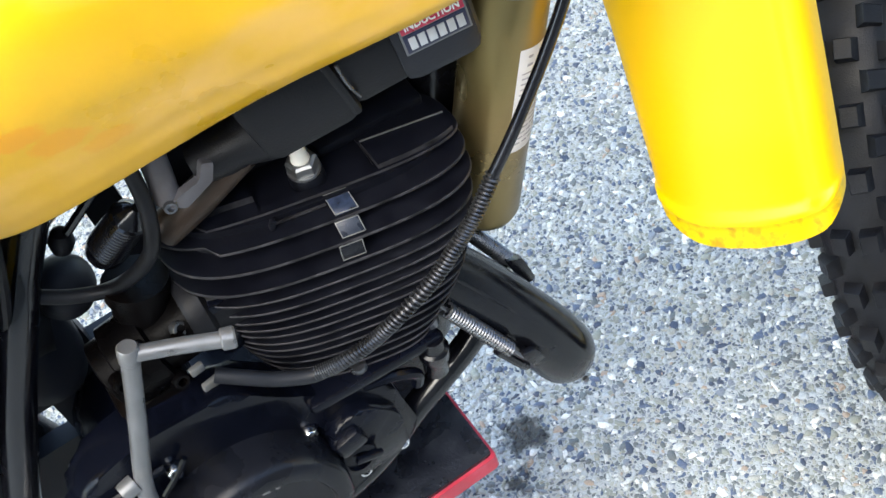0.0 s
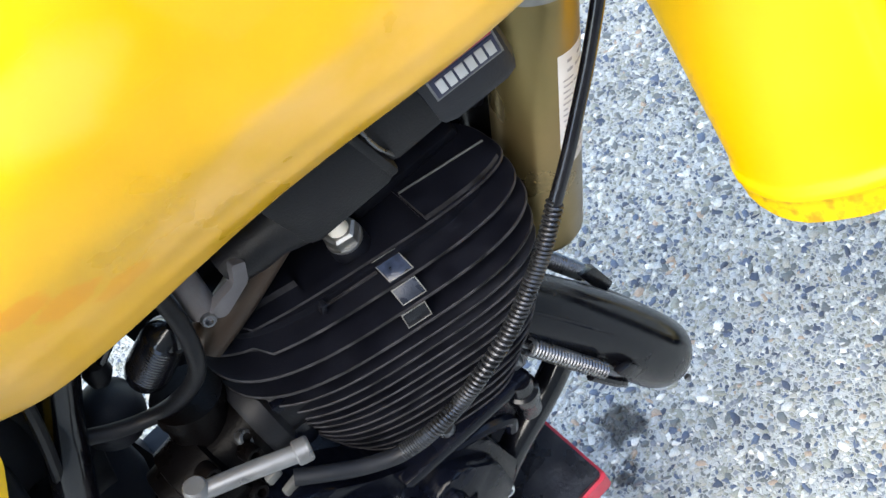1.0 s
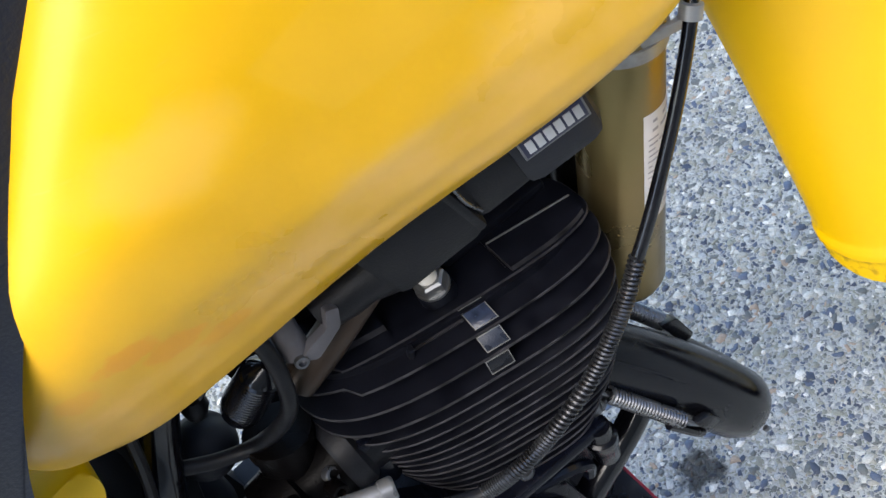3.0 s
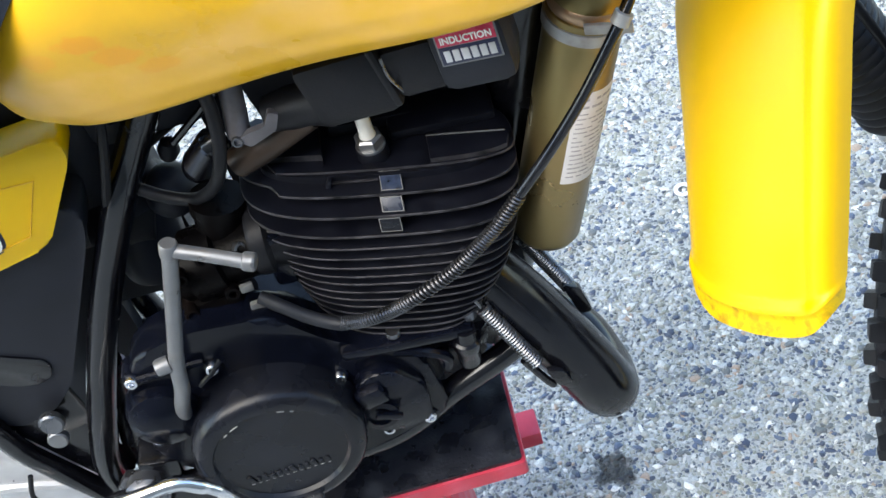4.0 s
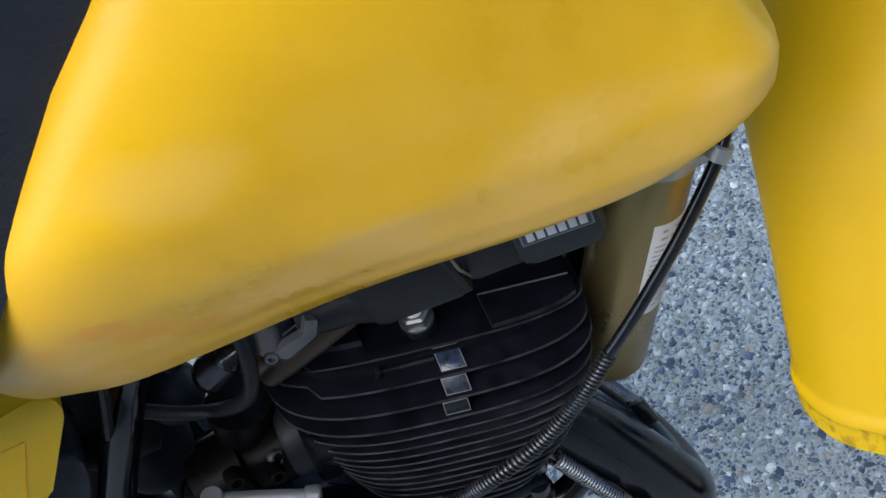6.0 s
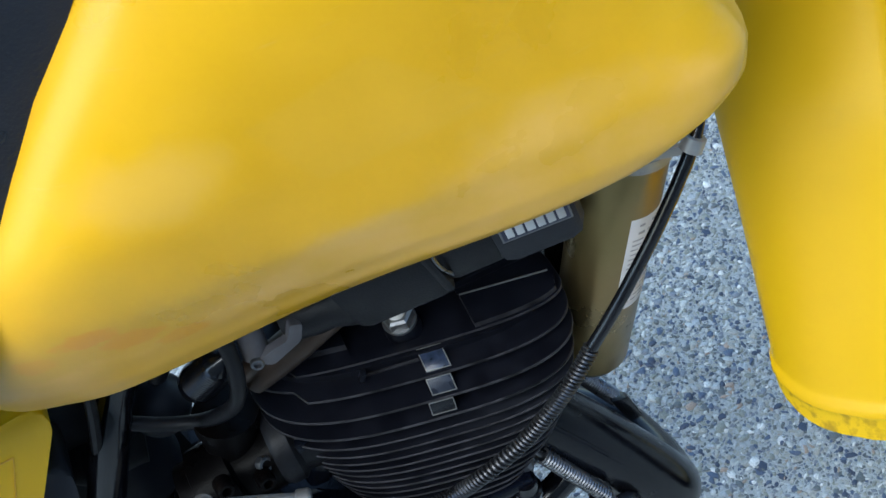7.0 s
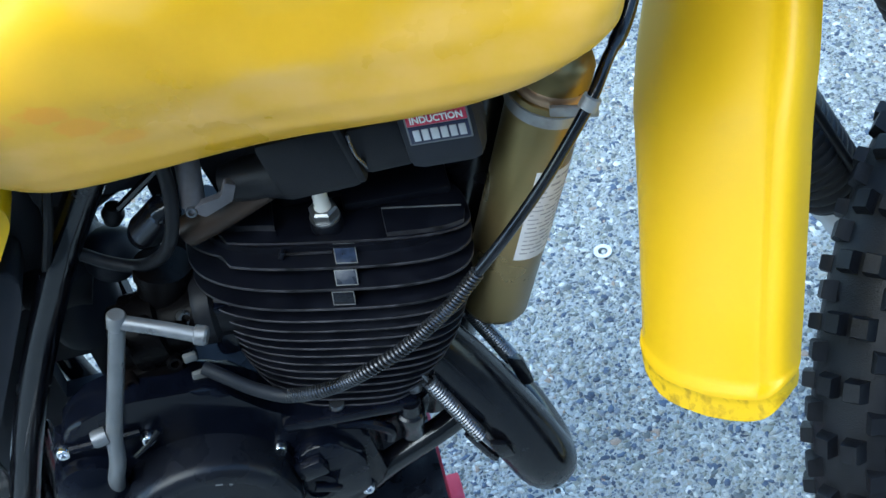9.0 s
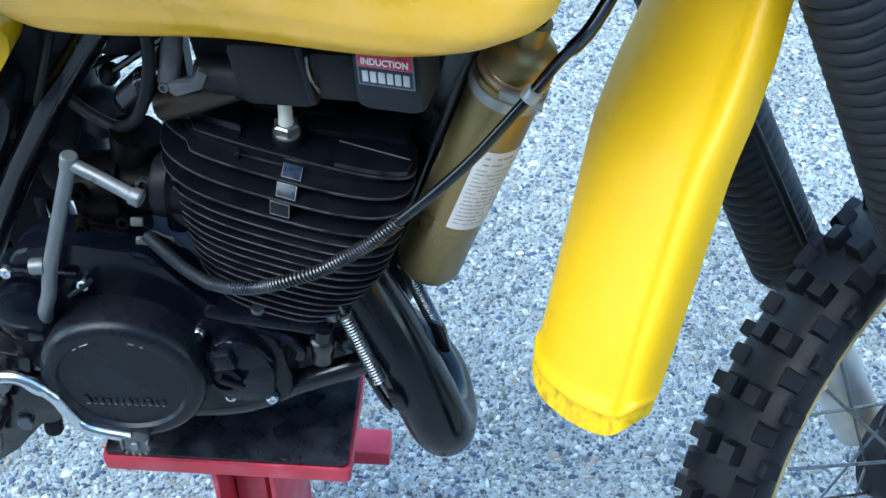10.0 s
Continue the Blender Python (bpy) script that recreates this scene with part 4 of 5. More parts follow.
part("intake_flange", block((-0.098, 0.006, 0.672), (0.02, 0.06, 0.06), 0.006, (0, 5, 0)), CASE_BLACK, bike)
part("alloy_clip", block((-0.128, -0.034, 0.640), (0.014, 0.005, 0.012), 0.0015, (0, 10, 15)), CLAMP, bike)
part("alloy_clip", block((-0.130, -0.034, 0.665), (0.011, 0.005, 0.008), 0.0015, (0, 5, 10)), CLAMP, bike)
part("air_boot", lathe([(0, 0.035), (0.02, 0.042), (0.03, 0.040), (0.045, 0.047), (0.055, 0.044), (0.08, 0.055)], (-0.20, 0.085, 0.672), (-1, 0.2, 0.35), 24), RUBBER, bike)
part("vent_hose", tube([(-0.094, -0.020, 0.868), (-0.095, -0.021, 0.838), (-0.099, -0.025, 0.812), (-0.109, -0.025, 0.784), (-0.125, -0.010, 0.756), (-0.148, 0.012, 0.731), (-0.172, 0.022, 0.733), (-0.196, 0.030, 0.746)], 0.0054), RUBBER, bike, "black rubber vent hose")
part("wiring", tube([(-0.08, 0.02, 0.845), (-0.115, 0.05, 0.81), (-0.15, 0.06, 0.785), (-0.19, 0.07, 0.76)], 0.003, 8), RUBBER, bike)
part("wiring", tube([(-0.08, 0.03, 0.835), (-0.12, 0.06, 0.79), (-0.16, 0.065, 0.765), (-0.2, 0.07, 0.74)], 0.0035, 8), RUBBER, bike)
part("wiring", tube([(-0.175, 0.02, 0.86), (-0.195, 0.015, 0.80), (-0.215, 0.02, 0.75), (-0.235, 0.04, 0.70)], 0.004, 8), RUBBER, bike)
part("drain_hose", tube([(-0.19, -0.02, 0.62), (-0.205, -0.03, 0.59), (-0.21, 0.0, 0.56), (-0.20, 0.03, 0.52)], 0.0035, 8), ALLOY, bike)
part("shock_body", lathe([(0, 0.03), (0.02, 0.034), (0.10, 0.034), (0.11, 0.028), (0.2, 0.02)], (-0.232, 0.085, 0.605), (0.12, 0, 1), 24), PLASTIC_BLACK, bike)
# black backing grid added to close the view through, openings left for ground
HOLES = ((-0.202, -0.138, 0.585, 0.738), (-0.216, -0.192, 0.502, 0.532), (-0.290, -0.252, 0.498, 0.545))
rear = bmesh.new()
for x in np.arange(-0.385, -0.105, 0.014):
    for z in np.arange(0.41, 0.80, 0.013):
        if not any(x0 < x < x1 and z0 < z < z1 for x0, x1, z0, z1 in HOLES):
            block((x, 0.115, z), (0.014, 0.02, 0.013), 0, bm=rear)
part("backing_grid", rear, PLASTIC_BLACK, bike)
# black filler block, added to darken the same gap
part("backing_block", block((-0.165, 0.07, 0.81), (0.10, 0.05, 0.07), 0.012), PLASTIC_BLACK, bike)
part("brown_pipe", tube([(-0.098, -0.006, 0.772), (-0.07, -0.011, 0.786), (-0.030, -0.016, 0.808)], 0.0125, 16), HEAT_BROWN, bike, "heat-stained brown induction pipe")
tap = part("fuel_tap", tube([(-0.074, -0.010, 0.872), (-0.078, -0.012, 0.846), (-0.081, -0.016, 0.826), (-0.084, -0.020, 0.809)], 0.0090, 16), TAP_GREY, bike, "dull grey fuel tap")
part("tap_lever", slab(rounded([(-0.086, 0.812), (-0.077, 0.803), (-0.055, 0.812), (-0.049, 0.826), (-0.056, 0.830), (-0.062, 0.818), (-0.076, 0.816)], 0.0015), -0.030, -0.024, 0.0008), TAP_GREY, tap)
part("tap_screw", bolt((-0.085, -0.026, 0.810), (-0.1, -1, 0.2), 0.0046, 0.005), STEEL, tap)

# induction bottle over the head
bottle = part("induction_bottle", block((0.012, -0.032, 0.848), (0.066, 0.050, 0.058), 0.009, (0, -11, -14)), RUBBER, bike, "black rubber induction bottle with a badge box")
part("neck", lathe([(-0.03, 0.014), (-0.012, 0.0165), (0.0, 0.0165), (0.012, 0.020), (0.02, 0.022)], (-0.030, -0.019, 0.820), (1, -0.25, 0.2), 24), RUBBER, bottle)
part("sleeve", block((0.062, -0.043, 0.858), (0.042, 0.046, 0.044), 0.007, (0, -11, -14)), RUBBER, bottle)
part("band", block((0.041, -0.037, 0.856), (0.007, 0.053, 0.053), 0.003, (0, -11, -14)), RUBBER, bottle)
part("wire_clip", tube([(0.037, -0.064, 0.876), (0.039, -0.066, 0.860), (0.046, -0.060, 0.838)], 0.0012, 6), STEEL, bottle)
box = part("badge_box", block((0.101, -0.052, 0.864), (0.056, 0.050, 0.056), 0.011, (0, -4, -10)), PLASTIC_BLACK, bottle)
BADGE = Matrix.Translation((0.0965, -0.0785, 0.8785)) @ pose(0, 0, 0, 0, -3, -10) @ SIDE @ Matrix.Scale(0.92, 4)
for centre, size, mat, name in (((0, 0.002, 0), (0.046, 0.034, 0.0012), SILVER, "badge_frame"), ((0, 0.0105, 0.0006), (0.0435, 0.0145, 0.0012), BADGE_RED, "badge_red"), ((0, -0.0055, 0.0006), (0.0435, 0.0155, 0.0012), NAVY, "badge_dark")):
    b = block(centre, size, 0.0004)
    b.transform(BADGE)
    part(name, b, mat, bottle)
lettering("INDUCTION", 0.0085, WHITE, bottle, BADGE @ Matrix.Translation((0, 0.0085, 0.0013)), "badge_word", 0.80, 0.0002)
for k, (dx, w) in enumerate(((-0.0165, 0.0048), (-0.0100, 0.0050), (-0.0032, 0.0056), (0.0036, 0.0050), (0.0102, 0.0050), (0.0168, 0.0050))):
    b = block((dx, -0.0055, 0.0014), (w, 0.0105, 0.0008), 0.0003)
    b.transform(BADGE)
    part("badge_bar", b, ALLOY, bottle)

# exhaust
pipe = part("exhaust_pipe", tube([(0.035, -0.012, 0.632), (0.060, -0.022, 0.592), (0.088, -0.034, 0.540), (0.117, -0.045, 0.475), (0.132, -0.046, 0.432), (0.138, -0.028, 0.402), (0.137, 0.008, 0.392), (0.118, 0.050, 0.405), (0.06, 0.085, 0.43), (-0.02, 0.10, 0.46)], lambda t: 0.0265 + 0.0035 * math.sin(math.pi * min(1, t * 1.4)), 28, 8), PIPE_BLACK, bike, "black painted exhaust header pipe")
part("flange", lathe([(0, 0.033), (0.004, 0.036), (0.014, 0.036), (0.018, 0.031)], (0.046, -0.016, 0.618), (0.52, -0.22, -0.83), 28), PIPE_BLACK, pipe)
part("weld_seam", tube([(0.052, -0.046, 0.622), (0.062, -0.046, 0.612), (0.090, -0.058, 0.560), (0.119, -0.069, 0.496)], 0.0016, 6), PIPE_BLACK, pipe)
part("tip_nut", bolt((0.139, -0.068, 0.402), (0.2, -0.6, -0.8), 0.0028, 0.003, False), STEEL, pipe)
part("exhaust_spring", coil([(0.048, -0.052, 0.588), (0.080, -0.073, 0.522)], 0.0058, 0.0012, 0.0030), STEEL, bike, "steel exhaust spring")
part("spring_hook", tube([(0.038, -0.048, 0.606), (0.044, -0.052, 0.597), (0.048, -0.054, 0.588)], 0.0014, 6), STEEL, bike)
part("spring_hook", tube([(0.080, -0.073, 0.522), (0.087, -0.076, 0.508), (0.093, -0.074, 0.500), (0.091, -0.068, 0.497)], 0.0016, 6), STEEL, bike)
part("exhaust_spring", coil([(0.095, 0.002, 0.600), (0.125, -0.008, 0.530)], 0.006, 0.0013, 0.0031), STEEL, bike)
part("spring_lug", slab(rounded([(0.086, 0.512), (0.100, 0.506), (0.106, 0.488), (0.094, 0.486)], 0.003), -0.078, -0.072, 0.001), PIPE_BLACK, pipe)
part("spring_lug", tube([(0.070, -0.072, 0.528), (0.083, -0.074, 0.498), (0.089, -0.073, 0.485)], 0.0038, 8), PIPE_BLACK, pipe)
part("spring_lug", slab(rounded([(0.118, 0.545), (0.133, 0.535), (0.140, 0.500), (0.128, 0.50)], 0.004), -0.016, -0.008, 0.001), PIPE_BLACK, pipe)

# remote reservoir
RES, RES0 = Vector((0.284, -0.0495, 0.957)).normalized(), Vector((0.1161, -0.0020, 0.6046))
res = part("reservoir", lathe([(0.001, 0.001), (0.0, 0.0217), (0.003, 0.0264), (0.010, 0.0292), (0.222, 0.0292), (0.2275, 0.0284)], RES0, RES, 48), GOLD, bike, "gold anodised remote shock reservoir")
part("collar", lathe([(0.221, 0.0296), (0.232, 0.0300), (0.240, 0.0296), (0.242, 0.027)], RES0, RES, 40), GOLD, res)
part("copper_ring", lathe([(0.241, 0.028), (0.243, 0.0295), (0.249, 0.0295), (0.251, 0.028)], RES0, RES, 40), COPPER, res)
part("cap", lathe([(0.251, 0.0280), (0.265, 0.0274), (0.271, 0.0243), (0.275, 0.0165), (0.276, 0.0135), (0.294, 0.0130), (0.296, 0.0005)], RES0, RES, 40), GOLD, res)
part("valve", lathe([(0.293, 0.008), (0.32, 0.008), (0.322, 0.005)], RES0, RES, 16), BROWN, res)
part("hose", tube([RES0 + RES * 0.30, RES0 + RES * 0.33 + Vector((0.0, 0.01, 0)), RES0 + RES * 0.36 + Vector((-0.02, 0.03, 0))], 0.007), RUBBER, res)

E1 = (Vector((0, -1, 0)) - RES * Vector((0, -1, 0)).dot(RES)).normalized()
E2 = RES.cross(E1) * (1 if RES.cross(E1).x > 0 else -1)


def wrapped(d0, d1, a0, a1, r, n=16):
    """A patch wrapped round the reservoir between two heights and two angles."""
    b = bmesh.new()
    rows = [[b.verts.new(RES0 + RES * d + (r + k) * (math.cos(radians(a)) * E1 + math.sin(radians(a)) * E2)) for a in np.linspace(a0, a1, n)] for d in (d0, d1) for k in (0.0,)]
    for j in range(n - 1):
        b.faces.new((rows[0][j], rows[0][j + 1], rows[1][j + 1], rows[1][j]))
    b.normal_update()
    bmesh.ops.solidify(b, geom=b.faces[:], thickness=0.0002)
    return b


label = part("paper_label", wrapped(0.086, 0.181, -9, 74, 0.0295), PAPER, res, "white printed paper label")
rng = random.Random(4)
d = 0.175
while d > 0.091:
    thick = 0.0022 if d > 0.166 else 0.0011
    a0 = -4 + rng.uniform(0, 3) + (8 if d > 0.166 else 0)
    while a0 < 67:
        a1 = min(70, a0 + rng.uniform(6, 22))
        part("print_bar", wrapped(d - thick, d, a0, a1, 0.0298, 4), INK, label)
        a0 = a1 + rng.uniform(2, 5) + (9 if rng.random() < 0.25 else 0)
    d -= thick + (0.0052 if d > 0.166 else 0.0036)

clamp = part("cable_clamp", lathe([(0.2245, 0.0297), (0.2250, 0.0312), (0.2345, 0.0312), (0.2350, 0.0297)], RES0, RES, 40), BAND, bike, "grey alloy band holding the cable")
part("tab", block((0.192, -0.052, 0.839), (0.034, 0.0035, 0.010), 0.001, (10, 2, -18)), BAND, clamp)
part("cable_ring", lathe([(-0.005, 0.0050), (-0.0045, 0.0068), (0.0045, 0.0068), (0.005, 0.0050)], (0.1995, -0.0705, 0.8595), (0.017, 0.005, 0.024), 18), BAND, clamp)

# control cable: black sheath above, wound steel guard below
CABLE = [(0.293, 0.019, 1.132), (0.2785, 0.007, 0.991), (0.267, 0.001, 0.946), (0.255, -0.006, 0.912), (0.237, -0.030, 0.888), (0.217, -0.054, 0.878), (0.201, -0.070, 0.862), (0.184, -0.075, 0.838), (0.164, -0.077, 0.808), (0.144, -0.079, 0.782), (0.122, -0.082, 0.757), (0.099, -0.084, 0.732)]
cable = part("control_cable", tube(CABLE, lambda t: 0.0043 if t > 0.42 else 0.0056, 12), CABLE_BLACK, bike, "black control cable with a wound steel guard")
LOW = [(0.104, -0.0835, 0.737), (0.082, -0.087, 0.715), (0.061, -0.089, 0.698), (0.036, -0.088, 0.677), (0.003, -0.084, 0.656), (-0.020, -0.079, 0.642), (-0.045, -0.073, 0.633), (-0.062, -0.068, 0.631)]
part("cable_guard", coil(LOW, 0.0050, 0.0011, 0.0030), GUARD, cable)
part("cable_liner", tube(LOW, 0.0042, 10), RUBBER, cable)
part("cable_end", tube([(-0.058, -0.0695, 0.631), (-0.068, -0.066, 0.631), (-0.088, -0.058, 0.638), (-0.105, -0.050, 0.648), (-0.122, -0.040, 0.656)], 0.0058, 12), BOOT, cable)

# rear brake pedal, foot peg and swingarm
brake = part("brake_pedal", tube([(-0.36, -0.095, 0.494), (-0.31, -0.098, 0.508), (-0.276, -0.10, 0.516), (-0.249, -0.10, 0.520), (-0.234, -0.10, 0.510), (-0.219, -0.10, 0.494), (-0.210, -0.10, 0.471), (-0.200, -0.10, 0.454), (-0.183, -0.10, 0.447), (-0.156, -0.10, 0.442)], lambda t: 0.0074 if t < 0.5 else 0.0060, 12), CHROME, bike, "chromed rear brake pedal")
pad = part("toe_pad", slab(rounded([(-0.164, 0.446), (-0.1375, 0.446), (-0.1400, 0.431), (-0.146, 0.422), (-0.158, 0.422), (-0.1635, 0.431)], 0.003), -0.106, -0.094, 0.002), STEEL, brake, "small toothed steel toe pad")
for k in range(4):
    part("tooth", block((-0.1605 + 0.0062 * k, -0.1065, 0.4235 + 0.0015 * abs(1.5 - k)), (0.0026, 0.005, 0.004), 0.0008), SILVER, pad)
for x in (-0.1635, -0.1385):
    part("tooth", block((x, -0.1065, 0.438), (0.0026, 0.005, 0.014), 0.0008), SILVER, pad)
part("pad_nut", bolt((-0.151, -0.106, 0.437), (0, -1, 0.3), 0.0046, 0.004, False), SILVER, pad)
peg = part("foot_peg", block((-0.300, -0.115, 0.440), (0.036, 0.10, 0.016), 0.004, (0, 0, 0)), GLOSS_BLACK, bike, "toothed steel foot peg")
for k in range(6):
    for s in (-0.015, 0.015):
        part("tooth", block((-0.300 + s, -0.158 + 0.016 * k, 0.452), (0.005, 0.007, 0.010), 0.001), STEEL, peg)
part("peg_bracket", block((-0.285, -0.030, 0.452), (0.040, 0.05, 0.085), 0.008, (0, 12, 0)), GLOSS_BLACK, bike)
part("pedal_pivot", lathe([(0, 0.016), (0.004, 0.020), (0.016, 0.020), (0.020, 0.014), (0.024, 0.008)], (-0.282, -0.075, 0.497), (0, -1, 0.2), 18), STEEL, bike)
part("return_spring", coil([(-0.300, -0.076, 0.445), (-0.306, -0.077, 0.41), (-0.316, -0.075, 0.365)], 0.0065, 0.0016, 0.0036), STEEL, bike)
bracket = part("pedal_bracket", slab(rounded([(-0.345, 0.455), (-0.238, 0.462), (-0.238, 0.412), (-0.250, 0.399), (-0.266, 0.394), (-0.300, 0.348), (-0.345, 0.305), (-0.375, 0.36)], 0.006), -0.060, -0.045, 0.003), GLOSS_BLACK, bike, "black pedal and foot peg bracket")
part("stop_bolt", bolt((-0.281, -0.060, 0.397), (0, -1, 0.2), 0.0085, 0.006, False), STEEL, bracket)
part("rubber_stop", lathe([(-0.004, 0.008), (0.0, 0.0095), (0.012, 0.0095), (0.016, 0.007), (0.017, 0.0005)], (-0.258, -0.052, 0.392), (0.1, -0.5, -1), 18), RUBBER, bracket)
part("pivot_nut", lathe([(0, 0.014), (0.003, 0.016), (0.012, 0.016), (0.014, 0.012), (0.014, 0.008), (0.010, 0.007), (0.010, 0.0005)], (-0.331, -0.006, 0.415), (0, -1, 0.2), 6), STEEL, bike)
for c, r, mt in (((-0.366, 0.000, 0.526), 0.012, STEEL), ((-0.437, 0.000, 0.586), 0.012, STEEL), ((-0.371, 0.000, 0.502), 0.010, SILVER), ((-0.300, -0.006, 0.440), 0.009, STEEL)):
    part("frame_bolt", bolt(c, (0, -1, 0.15), r, 0.008, False), mt, bike)
swing = part("swingarm", slab(rounded([(-0.95, 0.545), (-0.477, 0.507), (-0.447, 0.505), (-0.384, 0.413), (-0.36, 0.345), (-0.95, 0.36)], 0.012), 0.012, 0.06, 0.006), ALLOY, bike, "pale alloy swingarm")
part("swing_brace", tube([(-0.95, 0.010, 0.462), (-0.52, 0.010, 0.440), (-0.375, 0.010, 0.405)], 0.006, 8), ALLOY, swing)
part("brake_rod", tube([(-0.80, -0.02, 0.42), (-0.50, -0.03, 0.41), (-0.36, -0.06, 0.45), (-0.32, -0.092, 0.492)], 0.0028, 8), CHROME, bike)
part("switch_wire", tube([(-0.419, -0.006, 0.461), (-0.429, -0.010, 0.430), (-0.415, -0.010, 0.401), (-0.393, -0.008, 0.380), (-0.351, -0.006, 0.371)], 0.0026, 8), RUBBER, bike)

# ---- steering: everything below turns about the steering head ----
STEER_X, RAKE, STEER, AXLE_DOWN, OFFSET, LEG = 0.325, 26.3, 44.5, 0.642, 0.038, 0.095
STEERING = Matrix.Translation((STEER_X, 0, 0.9)) @ pose(0, 0, 0, 0, -RAKE, 0) @ pose(0, 0, 0, 0, 0, STEER)


def steered(bm):
    bm.transform(STEERING)
    return bm


for s in (-LEG, LEG):
    n = 36 if s < 0 else 29
    prof = [(0, 0.030), (0.004, 0.034)]
    for k in range(n):
        r = 0.0375 - 0.0035 * k / n
        prof += [(0.008 + k * 0.0125, r - 0.0035), (0.011 + k * 0.0125, r - 0.0005), (0.0145 + k * 0.0125, r), (0.018 + k * 0.0125, r - 0.001)]
    boot = part("fork_boot", steered(lathe(prof, (OFFSET, s, -0.385), (0, 0, 1), 36)), BOOT, bike, "ribbed grey-black rubber fork boot")
    part("fork_leg", steered(lathe([(0, 0.020), (0.01, 0.027), (0.05, 0.028), (0.255, 0.028), (0.265, 0.031), (0.285, 0.031)], (OFFSET, s, -0.665), (0, 0, 1), 28)), ALLOY, bike, "pale alloy fork slider")
    part("fork_tube", steered(lathe([(0, 0.021), (0.26, 0.021)], (OFFSET, s, -0.05), (0, 0, 1), 24)), GLOSS_BLACK, bike)
part("brake_cable", steered(tube([(OFFSET - 0.01, LEG - 0.05, 0.12), (OFFSET - 0.02, LEG - 0.055, -0.05), (OFFSET - 0.012, LEG - 0.048, -0.22), (OFFSET, LEG - 0.035, -0.40)], 0.0045, 10)), RUBBER, bike)
yoke = part("lower_yoke", steered(slab(rounded([(-0.035, -0.05), (0.02, -0.13), (0.075, -0.13), (0.09, -0.05), (0.06, 0.0), (0.09, 0.05), (0.075, 0.13), (0.02, 0.13), (-0.035, 0.05)], 0.015), 0.118, 0.148, 0.005, m=pose(0, 0, 0, 90, 0, 0))), GLOSS_BLACK, bike, "black lower fork yoke")
part("pinch_bolt", steered(bolt((0.0, -0.115, 0.13), (-1, -0.3, 0), 0.006, 0.008)), STEEL, yoke)
part("headlight_bracket", steered(tube([(-0.02, -0.04, 0.15), (0.0, -0.10, 0.150), (0.03, -0.14, 0.155)], 0.012, 12)), RUBBER, bike)
part("wiring_loom", tube([(0.20, -0.035, 1.06), (0.245, -0.045, 1.045), (0.30, -0.055, 1.040), (0.36, -0.06, 1.06)], 0.011, 12), RUBBER, bike)
part("wiring_loom", tube([(0.21, -0.02, 1.10), (0.26, -0.035, 1.08), (0.32, -0.04, 1.08), (0.40, -0.03, 1.10)], 0.009, 12), RUBBER, bike)

# front wheel
wheel = part("front_wheel", steered(lathe([(-0.058, 0.012), (-0.056, 0.018), (-0.050, 0.024), (-0.048, 0.040), (-0.043, 0.040), (-0.040, 0.026), (0.01, 0.024), (0.012, 0.062), (0.040, 0.065), (0.044, 0.05), (0.046, 0.02)], (OFFSET, 0, -AXLE_DOWN), (0, 1, 0), 36)), PLASTIC_BLACK, bike, "front wheel with gold rim and knobbly tyre")


def round_axle(profile, n=96):
    """A closed (lateral, radius) profile turned round the axle."""
    b = bmesh.new()
    rings = []
    for k in range(n):
        a = 2 * math.pi * k / n
        rings.append([b.verts.new((OFFSET + r * math.cos(a), y, -AXLE_DOWN + r * math.sin(a))) for y, r in profile])
    m = len(profile)
    for k in range(n):
        for j in range(m):
            b.faces.new((rings[k][j], rings[k][(j + 1) % m], rings[(k + 1) % n][(j + 1) % m], rings[(k + 1) % n][j]))
    return b


def knob(y, lean, width, length, high, base=0.336):
    """One tread block, its foot wider than its top, standing out along x from the axle."""
    b = bmesh.new()
    lo, mid, hi = [], [], []
    for sx, sy in ((-1, -1), (1, -1), (1, 1), (-1, 1)):
        for r, k, to in ((base - 0.004, 1.14, lo), (base + high * 0.86, 0.96, mid), (base + high, 0.84, hi)):
            t, w = sx * 0.5 * length * k / 0.345, sy * 0.5 * width * k
            yy = y + w * math.cos(lean) + (r - base) * math.sin(lean)
            rr = r - abs(yy) ** 2 * 9.5 - w * math.sin(lean)
            to.append(b.verts.new((rr * math.cos(t), yy, rr * math.sin(t))))
    b.faces.new(hi)
    for u, v in ((lo, mid), (mid, hi)):
        for j in range(4):
            b.faces.new((u[j], u[(j + 1) % 4], v[(j + 1) % 4], v[j]))
    return b


tyre_prof = [(0.024, 0.282), (0.035, 0.294), (0.041, 0.308), (0.039, 0.321), (0.030, 0.330), (0.015, 0.335), (0, 0.337), (-0.015, 0.335), (-0.030, 0.330), (-0.039, 0.321), (-0.041, 0.308), (-0.035, 0.294), (-0.024, 0.282)]
part("tyre", steered(round_axle(tyre_prof)), TYRE, wheel, "black knobbly off-road tyre")
ROWS_ROUND = 40
TREAD = [(y, 0.0, 0.0155, 0.0185, 0.0142, 0.336, 0.0) for y in (-0.0125, 0.0125)]
for s in (-1, 1):
    TREAD += [(s * 0.0275, s * 0.55, 0.0145, 0.0175, 0.0138, 0.334, 0.5), (s * 0.038, s * 0.95, 0.0115, 0.0145, 0.011, 0.333, 0.05)]
AXLE = STEERING @ Matrix.Translation((OFFSET, 0, -AXLE_DOWN))
